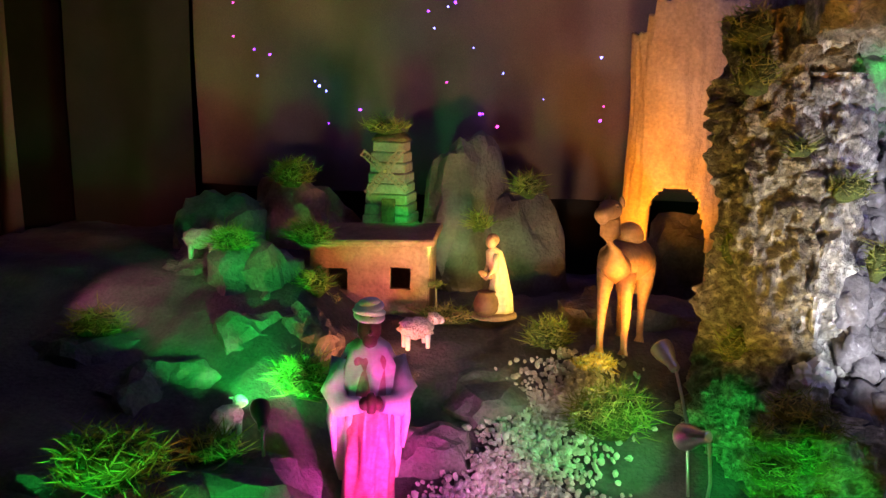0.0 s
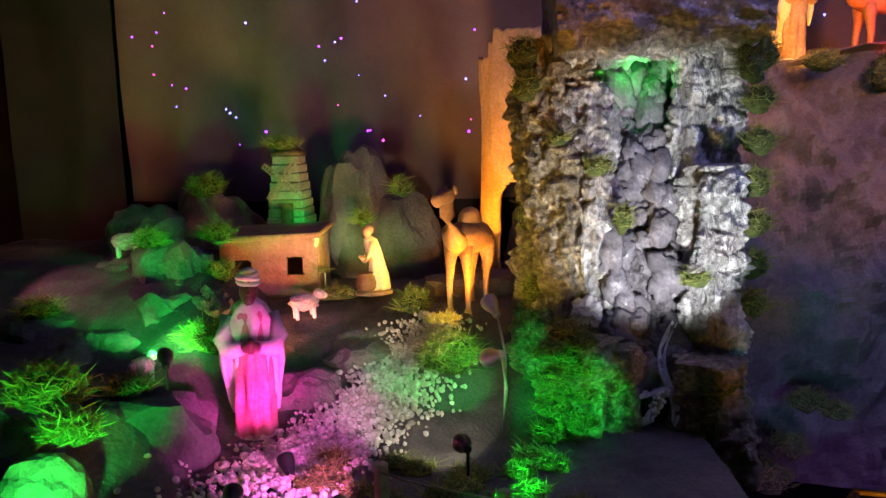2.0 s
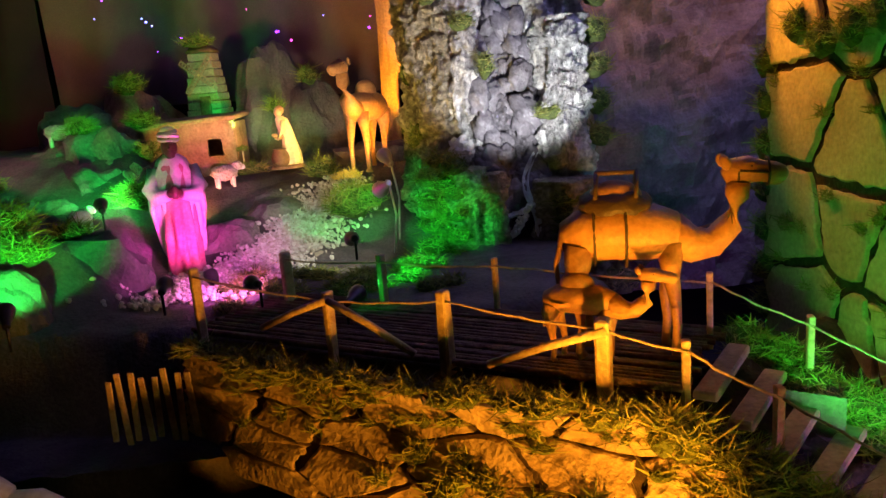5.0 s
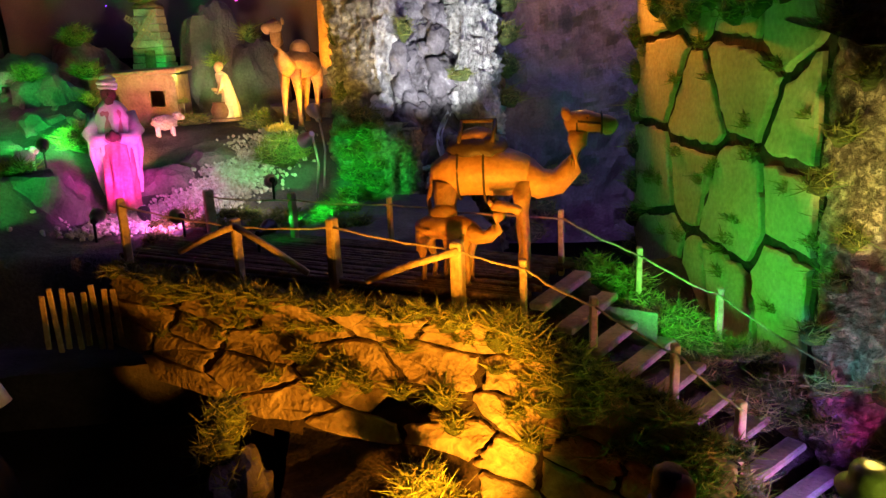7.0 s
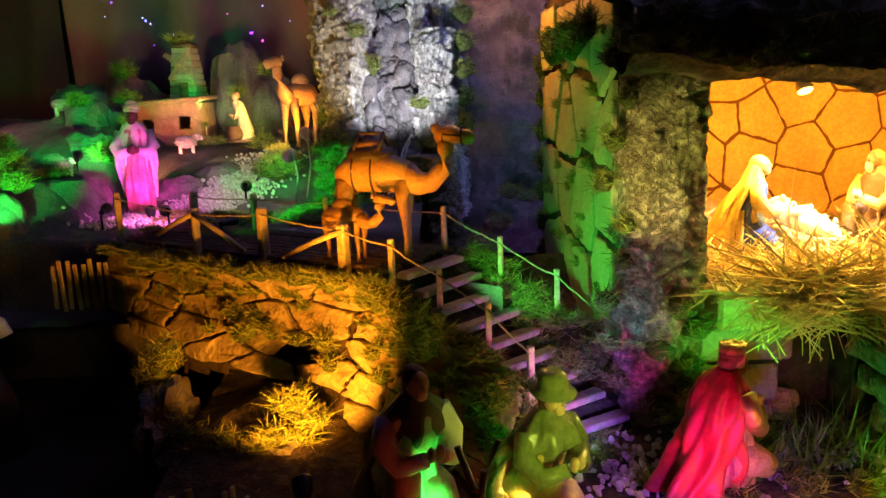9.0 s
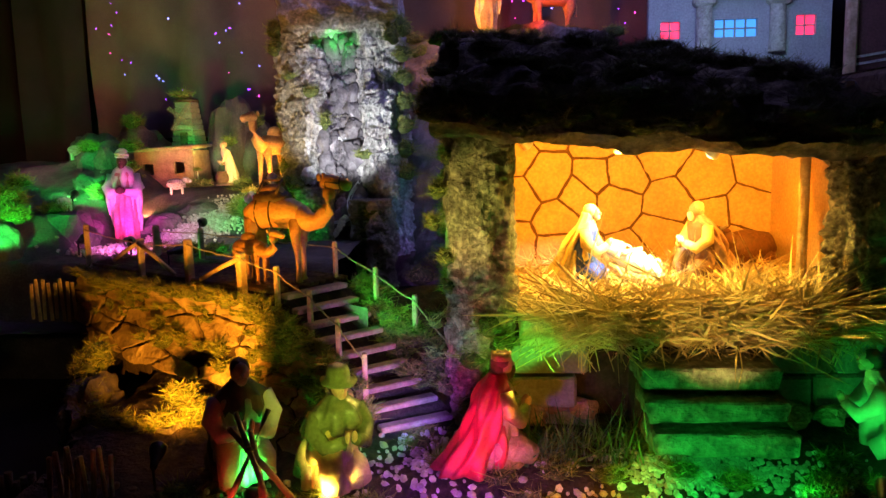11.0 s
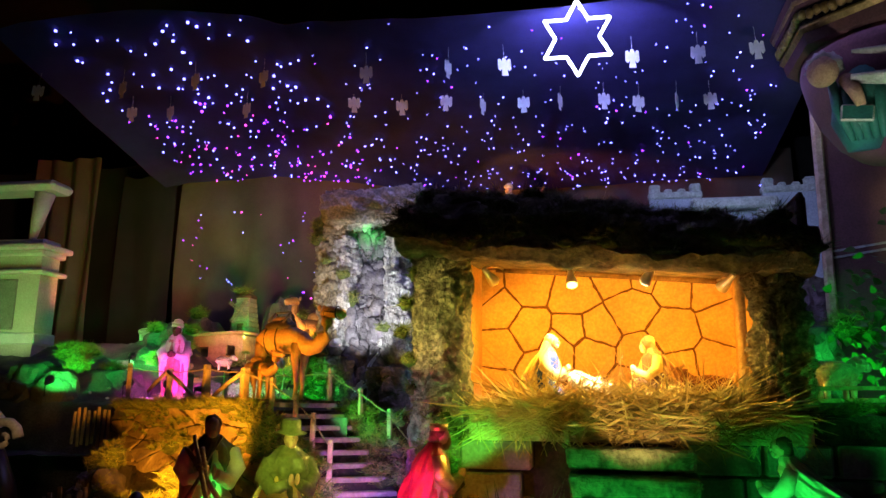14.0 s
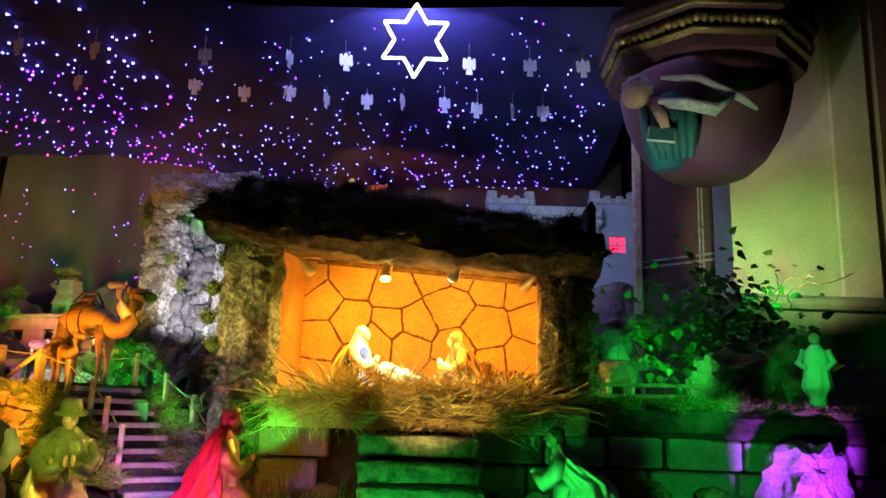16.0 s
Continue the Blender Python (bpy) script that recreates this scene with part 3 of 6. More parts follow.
rock((-0.40, 1.40, 1.36), (0.24, 0.18, 0.20), 10, "dark paper boulder beside the king", M_DARKROCK, rz=-10, lump=0.25)
rock((-0.72, 1.20, 1.32), (0.22, 0.20, 0.24), 11, "dark boulder lit green from below", M_DARKROCK)
rock((-0.48, 1.05, 1.30), (0.17, 0.12, 0.23), 12, "dark boulder lit bright green", M_DARKROCK, taper=0.2, lump=0.14)
rock((0.22, 2.02, 1.43), (0.28, 0.2, 0.13), 13, "flat grey paper rock along the path", rz=35, lump=0.2)
rock((0.02, 1.72, 1.36), (0.13, 0.10, 0.13), 14, "grey paper rock behind the king", lump=0.2)
rock((0.62, 2.35, 1.52), (0.30, 0.2, 0.16), 15, "dark rock in the hollow beside the camel", M_DARKROCK)
rock((0.98, 2.75, 1.62), (0.25, 0.15, 0.3), 16, "dark rock behind the cork trunk", M_DARKROCK)


# dark hill behind the stable
def hill(u, v):
    x = 1.22 + 2.9 * u
    top = 2.42 + 0.04 * math.sin(x * 4) - 0.75 * max(0, min(0.45, x - 2.42))
    if v < 0.75:
        t = v / 0.75
        z, y = 1.05 + (top - 1.05) * t, 1.78 + 0.42 * t ** 2 + 0.05 * math.sin(x * 6 + 3 * t)
    else:
        t = (v - 0.75) / 0.25
        z, y = top + 0.03 * t, 2.2 + 0.75 * t
    d = 0.09 * noise.fractal(Vector((x * 3, z * 3, 4)), 0.9, 2.0, 4) + 0.05 * (ridged((x, y, z), 3, 2) - 1) + 0.018 * (ridged((x, y, z * 0.6), 9, 5) - 1)
    return (x, y - d, z + 0.3 * d)


solid("hill", sheet(bmesh.new(), 190, 120, hill, smooth=False), M_HILL, "dark crumpled-paper hillside behind the stable", "hill", kind="structure")

# ---- cork waterfall ----
fall = thing("waterfall", "cork-bark rock with a pebbled artificial waterfall between two bark piers", "waterfall", (0, 0, 0))
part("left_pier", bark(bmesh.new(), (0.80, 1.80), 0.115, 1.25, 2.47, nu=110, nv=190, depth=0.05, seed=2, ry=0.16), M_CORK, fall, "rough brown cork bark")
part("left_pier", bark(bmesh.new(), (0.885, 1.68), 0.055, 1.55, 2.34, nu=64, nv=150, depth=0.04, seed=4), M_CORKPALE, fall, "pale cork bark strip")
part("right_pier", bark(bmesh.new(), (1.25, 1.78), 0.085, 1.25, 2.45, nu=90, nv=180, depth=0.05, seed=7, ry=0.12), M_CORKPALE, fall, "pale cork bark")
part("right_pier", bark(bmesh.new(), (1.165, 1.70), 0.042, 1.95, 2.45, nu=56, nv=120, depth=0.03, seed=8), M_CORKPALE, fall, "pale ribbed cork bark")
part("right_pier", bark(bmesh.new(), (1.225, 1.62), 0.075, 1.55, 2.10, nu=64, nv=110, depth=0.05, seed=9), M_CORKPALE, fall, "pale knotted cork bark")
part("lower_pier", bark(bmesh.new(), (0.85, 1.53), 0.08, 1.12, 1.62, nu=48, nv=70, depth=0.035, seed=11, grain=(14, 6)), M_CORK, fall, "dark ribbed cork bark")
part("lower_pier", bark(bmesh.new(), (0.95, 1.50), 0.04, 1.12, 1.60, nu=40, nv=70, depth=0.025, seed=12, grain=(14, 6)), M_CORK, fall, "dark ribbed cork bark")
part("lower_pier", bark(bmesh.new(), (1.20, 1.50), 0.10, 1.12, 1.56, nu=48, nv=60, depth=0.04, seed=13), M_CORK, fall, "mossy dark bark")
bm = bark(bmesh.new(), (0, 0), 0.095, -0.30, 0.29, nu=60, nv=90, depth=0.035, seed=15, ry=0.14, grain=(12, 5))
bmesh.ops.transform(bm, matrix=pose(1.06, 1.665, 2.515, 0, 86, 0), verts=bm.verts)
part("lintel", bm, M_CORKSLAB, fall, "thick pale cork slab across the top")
part("back_panel", box(bmesh.new(), (1.03, 1.80, 1.9), (0.42, 0.03, 1.2), (-9, 0, 0)), M_DARKROCK, fall, "dark panel behind the pebbles")


def fall_bed(u, v):
    x, z = 0.90 + 0.28 * u, 1.42 + 1.02 * v
    q = Vector((x, 0, z))
    d = 0.05 * (ridged(q, 9, 6) - 1) + 0.05 * noise.fractal(q * 13, 0.8, 2.1, 4) + 0.03 * math.cos((u - 0.5) * 6.2)
    return (x, 1.785 - 0.20 * (1 - v) - 0.6 * d, z)


part("fall_bed", sheet(bmesh.new(), 70, 200, fall_bed, smooth=False), M_PEBBLE, fall, "wet glossy broken rock bed")
rnd = random.Random(4)
for i in range(64):
    t = (i + rnd.random()) / 64
    r = rnd.uniform(0.020, 0.044)
    bm = ball(bmesh.new(), (0, 0, 0), (r, r * 0.45, r * rnd.uniform(1.0, 1.7)), (rnd.uniform(-25, 10), rnd.uniform(-45, 45), 0), sub=3, lump=0.5, freq=1.5, seed=i)
    ob = part("pebble", bm, M_PEBBLE, fall, "", True)
    ob.location = (1.03 + rnd.uniform(-0.10, 0.10), 1.765 - 0.20 * (1 - t) + rnd.uniform(-0.025, 0.005), 1.42 + 1.0 * t)
bm = ball(bmesh.new(), (1.085, 1.69, 2.08), (0.036, 0.03, 0.075), (0, 15, 0), sub=3, lump=0.1)
part("pebble", bm, M_PEBBLE, fall, "long smooth grey pebble", True)
bm = ball(bmesh.new(), (0.97, 1.73, 2.32), (0.05, 0.03, 0.075), (0, -15, 0), sub=3, lump=0.1, seed=3)
part("pebble", bm, M_PEBBLE, fall, "broad wet pebble", True)
bm = crag(bmesh.new(), (0.86, 1.60, 1.68), (0.045, 0.035, 0.045), 0, 0.5, 2.5, 5, 4)
part("white_stone", bm, M_WHITE, fall, "white crystalline stone")
bm = sheet(bmesh.new(), 10, 24, lambda u, v: (1.12 - 0.06 * v + 0.025 * (u - 0.5) - 0.03 * math.sin(5 * v), 1.60 - 0.12 * v, 1.64 - 0.26 * v + 0.01 * math.sin(9 * u)))
part("water_film", bm, M_FOIL, fall, "crinkled clear film as falling water", True)
bm = sheet(bmesh.new(), 12, 8, lambda u, v: (0.98 + 0.12 * u, 1.52 + 0.05 * v, 1.44 + 0.04 * u * u + 0.012 * math.sin(9 * v)))
part("water_film", bm, M_FOIL, fall, "crinkled clear film as falling water", True)
bm = bmesh.new()
for i in range(60):
    ball(bm, (1.075 - 0.03 * rnd.random() - i * 0.0009, 1.47 + 0.02 * rnd.random(), 1.47 - i * 0.0016 + 0.015 * rnd.random()), (0.007,) * 3, sub=1)
part("foam", bm, M_WHITE, fall, "white bead foam at the fall's foot", True)

# tall bark slab behind the camel
def slab(u, v):
    a = radians(176 + 154 * u)
    top = 2.60 - 0.10 * (u < 0.22) - 0.05 * (0.22 <= u < 0.30) + 0.02 * noise.noise(Vector((u * 14, 3, 0)))
    z = 1.5 + (top - 1.5) * v
    d = 0.006 * (ridged((u * 4, 0, z * 1.2), 3, 21) - 1) + 0.012 * noise.noise(Vector((u * 3, z * 2.5, 8)))
    return (0.80 + (0.19 + d) * math.cos(a), 2.62 + (0.12 + d) * math.sin(a), z)


bm = sheet(bmesh.new(), 70, 110, slab)
arch = [f for f in bm.faces if 0.675 < f.calc_center_median().x < 0.90 and f.calc_center_median().z < 2.0 - 40 * (f.calc_center_median().x - 0.76) ** 4 * 30]
bmesh.ops.delete(bm, geom=arch, context="FACES")
bmesh.ops.solidify(bm, geom=bm.faces[:], thickness=0.015)
solid("bark_slab", bm, mat("ochre_cork_slab", (0.60, 0.43, 0.25), (0.45, 0.30, 0.16), 5, 0.8, 0.35), "tall smooth slab of cork bark with a hollow at its foot", "bark slab")


# ---- bridge, bank and stairs ----
LA, LB = Vector((0.10, 0.80, 0)), Vector((1.06, 0.16, 0))
ACROSS = Vector((0.57, 0.83, 0)).normalized()
deck = thing("bridge_deck", "rustic deck of thin wooden rods on the bridge", "bridge")
rnd = random.Random(9)
for i in range(22):
    o = ACROSS * (0.012 + 0.0155 * i)
    a, b = LA + o + Vector((-0.02 + rnd.uniform(-.02, .02), 0.0, 1.362)), LB + o + Vector((0.02 + rnd.uniform(-.02, .02), 0, 1.358))
    mid = a.lerp(b, 0.5) + Vector((0, 0, rnd.uniform(-0.003, 0.004)))
    part("rod", tube(bmesh.new(), [a, mid, b], rnd.uniform(0.006, 0.0085), 7), M_TWIG, deck, "", True)
bm = sheet(bmesh.new(), 20, 6, lambda u, v: tuple(LA.lerp(LB, u) + ACROSS * 0.36 * v + Vector((0, 0, 1.345))))
part("underlay", bm, M_SOIL, deck, "dark bed under the rods")


def bank_path(u):
    """The foot line of the deck's front, from the left end to the foot of the stairs."""
    if u < 0.62:
        p = LA.lerp(LB, u / 0.62) + Vector((-0.02, -0.02, 0))
        return p.x, p.y - 0.05 * math.sin(math.pi * u / 0.62), 1.33
    t = (u - 0.62) / 0.38
    return 1.04 + 0.38 * t, 0.14 - 0.30 * t, 1.33 - 0.20 * t


def bank(u, v, d=0.0):
    x, y, top = bank_path(u)
    low = 0.93
    out = 0.02 + (0.10 + 0.14 * u) * (1 - v) ** 1.4 - d * 0
    n = Vector((-0.52, -0.85, 0.0)).normalized()
    bulge = 0.03 * noise.noise(Vector((u * 5, v * 3, 1)))
    k = out + bulge + d
    return (x + n.x * k, y + n.y * k, low + (top - low) * v)


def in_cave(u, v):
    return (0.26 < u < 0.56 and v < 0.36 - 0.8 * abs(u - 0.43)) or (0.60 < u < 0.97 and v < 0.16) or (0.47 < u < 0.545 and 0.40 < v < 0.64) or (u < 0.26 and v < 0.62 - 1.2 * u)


wall = thing("bank_wall", "stacked cast-stone bank wall under the bridge with dark mossy joints", "wall")
bm = sheet(bmesh.new(), 90, 24, lambda u, v: bank(u, v))
dead = []
for j in range(24):
    for i in range(90):
        if in_cave((i + 0.5) / 90, (j + 0.5) / 24):
            dead.append(j * 90 + i)
bm.faces.ensure_lookup_table()
bmesh.ops.delete(bm, geom=[bm.faces[i] for i in dead], context="FACES")
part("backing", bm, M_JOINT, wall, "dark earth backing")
stones(wall, cells(1.55, 1.10, 44, 12), lambda u, v, d: bank(min(1, u / 1.55), min(1, v / 1.10), 0.004 + d + 0.014 * noise.noise(Vector((u * 9, v * 9, 4)))), 0.0065, 0.012, M_STONE, skip=lambda u, v: in_cave(u / 1.55, v / 1.10), rough=0.004)
# A dark sheet stands in for the shade inside the hollow.
solid("hollow_shade", sheet(bmesh.new(), 20, 6, lambda u, v: (bank_path(0.1 + 0.75 * u)[0] + 0.12, bank_path(0.1 + 0.75 * u)[1] + 0.22, 0.9 + 0.4 * v)), M_DARKROCK, "dark sheet put behind the bank wall for the shade in the hollow", "ground", kind="structure")

# posts, cords and stairs
POSTS = [((0.120, 0.745, 1.36), 1.535, 0.011), ((0.445, 0.543, 1.36), 1.500, 0.012), ((0.687, 0.420, 1.36), 1.511, 0.015), ((0.955, 0.215, 1.35), 1.488, 0.017),
         ((1.088, 0.172, 1.34), 1.448, 0.010), ((1.217, 0.093, 1.24), 1.380, 0.0105), ((1.336, -0.045, 1.21), 1.320, 0.0095), ((1.430, -0.128, 1.06), 1.232, 0.0095)]
BACKPOSTS = [((0.30, 1.00, 1.36), 1.50, 0.013), ((0.56, 0.86, 1.36), 1.50, 0.012), ((0.835, 0.727, 1.36), 1.494, 0.008), ((1.236, 0.415, 1.36), 1.495, 0.009), ((1.397, 0.317, 1.29), 1.415, 0.0095), ((1.546, 0.207, 1.21), 1.337, 0.0095), ((1.681, -0.015, 1.09), 1.243, 0.010)]
RAILS = [thing("rope_rail", "rope rail on short split-wood posts along the bridge and stairs", "railing", group="rope rails") for _ in range(2)]
for k, row in enumerate((POSTS, BACKPOSTS)):
    for i, ((x, y, z), top, r) in enumerate(row):
        b = bmesh.new()
        box(b, (0, 0, (top - z) / 2 - 0.015), (2 * r, 1.5 * r, top - z + 0.03), bevel=r * 0.25)
        for v in b.verts:
            v.co += Vector((noise.noise(v.co * 30 + Vector((i, k, 0))), noise.noise(v.co * 30 + Vector((0, i, k))), 0)) * r * 0.3
        ob = part("post", b, M_WOOD, RAILS[k])
        ob.matrix_basis = pose(x, y, z, 0, 0, 35 + 9 * i)


def cord(a, b, sag, r=0.0026):
    a, b = Vector(a), Vector(b)
    rr = random.Random(int(a.x * 1000))
    return tube(bmesh.new(), [a.lerp(b, t / 10) - Vector((0, 0, sag * 4 * (t / 10) * (1 - t / 10) + rr.gauss(0, 0.0012))) for t in range(11)], r, 6)


for k, row in ((0, POSTS[:4]), (0, POSTS[3:]), (1, BACKPOSTS)):
    for (p, top, _), (q, top2, _) in zip(row, row[1:]):
        part("cord", cord((p[0], p[1] - 0.012, top - 0.018), (q[0], q[1] - 0.012, top2 - 0.018), 0.006), M_ROPE, RAILS[k], "thin twisted jute cord", True)
for a, b in (((0.445, 0.525, 1.485), (0.62, 0.44, 1.375)), ((0.955, 0.195, 1.47), (0.76, 0.34, 1.375)), ((0.445, 0.525, 1.485), (0.28, 0.65, 1.40))):
    part("brace", tube(bmesh.new(), [a, Vector(a).lerp(Vector(b), 0.5) + Vector((0, 0, 0.004)), b], 0.0085, 7), M_WOOD, RAILS[0], "slanting stick brace", True)
stair = thing("staircase", "steep rustic stair of wooden treads beside the bank", "stairs")
for i in range(9):
    t = i / 8
    a = Vector((1.115, 0.155, 1.345)).lerp(Vector((1.475, -0.175, 1.015)), t)
    b = Vector((1.275, 0.365, 1.345)).lerp(Vector((1.675, -0.055, 1.015)), t)
    mid, d = (a + b) / 2, b - a
    ang = math.degrees(math.atan2(d.y, d.x))
    part("tread", box(bmesh.new(), tuple(mid), (d.length, 0.044, 0.018), (0, 0, ang), 0.004), M_PALEWOOD, stair, "weathered tread board")
bm = sheet(bmesh.new(), 8, 24, lambda u, v: tuple(Vector((1.10, 0.20, 1.325)).lerp(Vector((1.47, -0.15, 0.985)), v).lerp(Vector((1.29, 0.40, 1.325)).lerp(Vector((1.70, -0.03, 0.985)), v), u)))
part("bed", bm, M_SOIL, stair, "dark earth bed under the treads")
solid("slope", sheet(bmesh.new(), 30, 30, lambda u, v: (1.02 + 0.42 * v + (0.30 + 0.3 * u) * u, 0.22 - 0.34 * v + 0.42 * u, 1.31 - 0.33 * v - 0.02 + 0.02 * noise.noise(Vector((u * 6, v * 6, 0))))), M_SOIL, "mossy earth slope beside the stairs", "ground", kind="structure")

# ---- stable ----
stable = thing("stable", "open-fronted stable with cork trunks, mossy bark roof and painted stone walls", "stable")
part("floor_slab", box(bmesh.new(), (2.42, 0.38, 1.285), (1.06, 0.96, 0.09), bevel=0.01), M_WOOD, stable, "board floor under the straw")
part("back_wall", box(bmesh.new(), (2.35, 0.815, 1.68), (1.16, 0.03, 0.74)), M_WALLJOINT, stable, "brown board wall")
stones(stable, cells(1.14, 0.66, 30, 5), lambda u, v, d: (1.78 + u, 0.80 - d, 1.31 + v), 0.0042, 0.004, M_WALLBOARD, name="wall_stone")
part("side_wall", box(bmesh.new(), (1.668, 0.50, 1.60), (0.03, 0.86, 1.04), (0, 0, 4.66)), M_JOINT, stable, "outer side wall with dark joints")
stones(stable, cells(0.86, 0.98, 17, 8), lambda u, v, d: (1.686 - 0.0814 * u - d, 0.07 + u, 1.12 + v), 0.0105, 0.014, M_WALLSTONE, name="wall_stone", rough=0.0035)
part("side_wall", box(bmesh.new(), (1.80, 0.44, 1.66), (0.03, 0.70, 0.72)), M_WALLBOARD, stable, "inner side wall")
part("side_wall", box(bmesh.new(), (2.915, 0.50, 1.62), (0.03, 0.62, 0.76)), M_WALLBOARD, stable, "inner side wall")
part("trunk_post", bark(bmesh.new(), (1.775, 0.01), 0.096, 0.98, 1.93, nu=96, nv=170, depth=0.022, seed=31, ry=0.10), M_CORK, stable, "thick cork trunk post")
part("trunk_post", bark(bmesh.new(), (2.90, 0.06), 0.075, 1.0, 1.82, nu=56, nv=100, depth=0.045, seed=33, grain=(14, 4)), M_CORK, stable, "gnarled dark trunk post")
part("post", tube(bmesh.new(), [(2.835, 0.30, 1.30), (2.835, 0.30, 1.85)], 0.018, 8), M_WOOD, stable, "slim round post")


def roof(u, v):
    """Mossy bark slab: v runs from the back underside round the front lip and over the top."""
    x = 1.655 + 1.325 * u
    lift = 0.05 * (1 - u)
    prof = [(0.80, 1.93), (0.30, 1.87), (-0.14, 1.803), (-0.20, 1.84), (-0.17, 1.94), (0.02, 2.03), (0.22, 2.125), (0.42, 2.155), (0.90, 2.10)]
    t = v * (len(prof) - 1)
    k = min(int(t), len(prof) - 2)
    y, z = (prof[k][i] + (prof[k + 1][i] - prof[k][i]) * (t - k) for i in (0, 1))
    z -= 0.14 * u ** 1.5 if k > 3 else 0.04 * u
    q = Vector((x * 5, y * 5, z * 5))
    d = 0.035 * noise.fractal(q, 0.9, 2.0, 5) * (1 if v > 0.2 else 0.2)
    return (x + 0.02 * noise.noise(q * 2), y - d, z + lift + d)


bm = sheet(bmesh.new(), 110, 70, roof, smooth=False)
part("roof", bm, mat("weathered_roof_bark", (0.26, 0.22, 0.17), (0.09, 0.075, 0.06), 16, 0.95, 0.9), stable, "dark weathered bark roof")
part("roof_end", box(bmesh.new(), (2.955, 0.3, 1.94), (0.03, 0.9, 0.18), bevel=0.02), M_TWIG, stable, "bark gable end")
part("lamp_rail", tube(bmesh.new(), [(1.90, 0.60, 1.93), (2.86, 0.60, 1.86)], 0.012, 8), M_TWIG, stable, "round ceiling batten")
base = thing("block_wall", "dark block wall under the stable", "wall")
rnd = random.Random(6)
for j in range(3):
    x = 1.85
    while x < 3.75:
        w = rnd.uniform(0.17, 0.30)
        if not (2.18 < x + w / 2 < 2.6):
            b = box(bmesh.new(), (x + w / 2, 0.02 + rnd.uniform(-0.012, 0.012), 0.985 + 0.105 * j), (w - 0.012, 0.16, 0.096), (0, 0, rnd.uniform(-1.5, 1.5)), 0.008)
            part("block", b, M_GREYSTONE, base)
        x += w
# Added boxes: the shade of the gaps is put into their dark colour.
part("core", box(bmesh.new(), (2.395, -0.04, 1.08), (0.34, 0.12, 0.22)), M_JOINT, base, "dark fill for the shade in the gaps behind the steps")
part("core", box(bmesh.new(), (2.8, 0.09, 1.09), (1.9, 0.14, 0.34)), M_JOINT, base, "dark core for the shade in the gaps behind the blocks")
M_STEP = mat("rough_dark_stone", (0.30, 0.29, 0.22), (0.10, 0.10, 0.075), 26, 0.9, 1.0, fine=60)
for i, (y, z) in enumerate(((-0.185, 1.200), (-0.225, 1.125), (-0.275, 1.050))):
    b = box(bmesh.new(), (0, 0, 0), (0.37, 0.20, 0.060), bevel=0.006)
    bmesh.ops.subdivide_edges(b, edges=b.edges[:], cuts=5, use_grid_fill=True)
    for v in b.verts:
        q = v.co * 22 + Vector((3 * i, 0, i))
        v.co += Vector((0.012 * noise.noise(q), 0.012 * noise.noise(q + Vector((5, 2, 0))), 0.009 * noise.noise(q * 1.6 + Vector((0, 7, 1)))))
    solid("stone_step", b, M_STEP, "rough grey stone step before the stable", "step", (2.395 + 0.01 * i, y, z), group="stable steps")

def seat(x, y, top=2.6):
    """The height of what lies under a place, so that things rest on it."""
    bpy.context.view_layer.update()
    hit, p, *_ = scene.ray_cast(bpy.context.evaluated_depsgraph_get(), (x, y, top), (0, 0, -1))
    return p.z if hit else 0.0


# ---- statues ----
def statue(name, bm, mats, label, category, loc, rz=0, scale=1.0, group="crib figures"):
    bmesh.ops.scale(bm, vec=(scale,) * 3, verts=bm.verts)
    return solid(name, bm, mats, label, category, loc, rz, group)


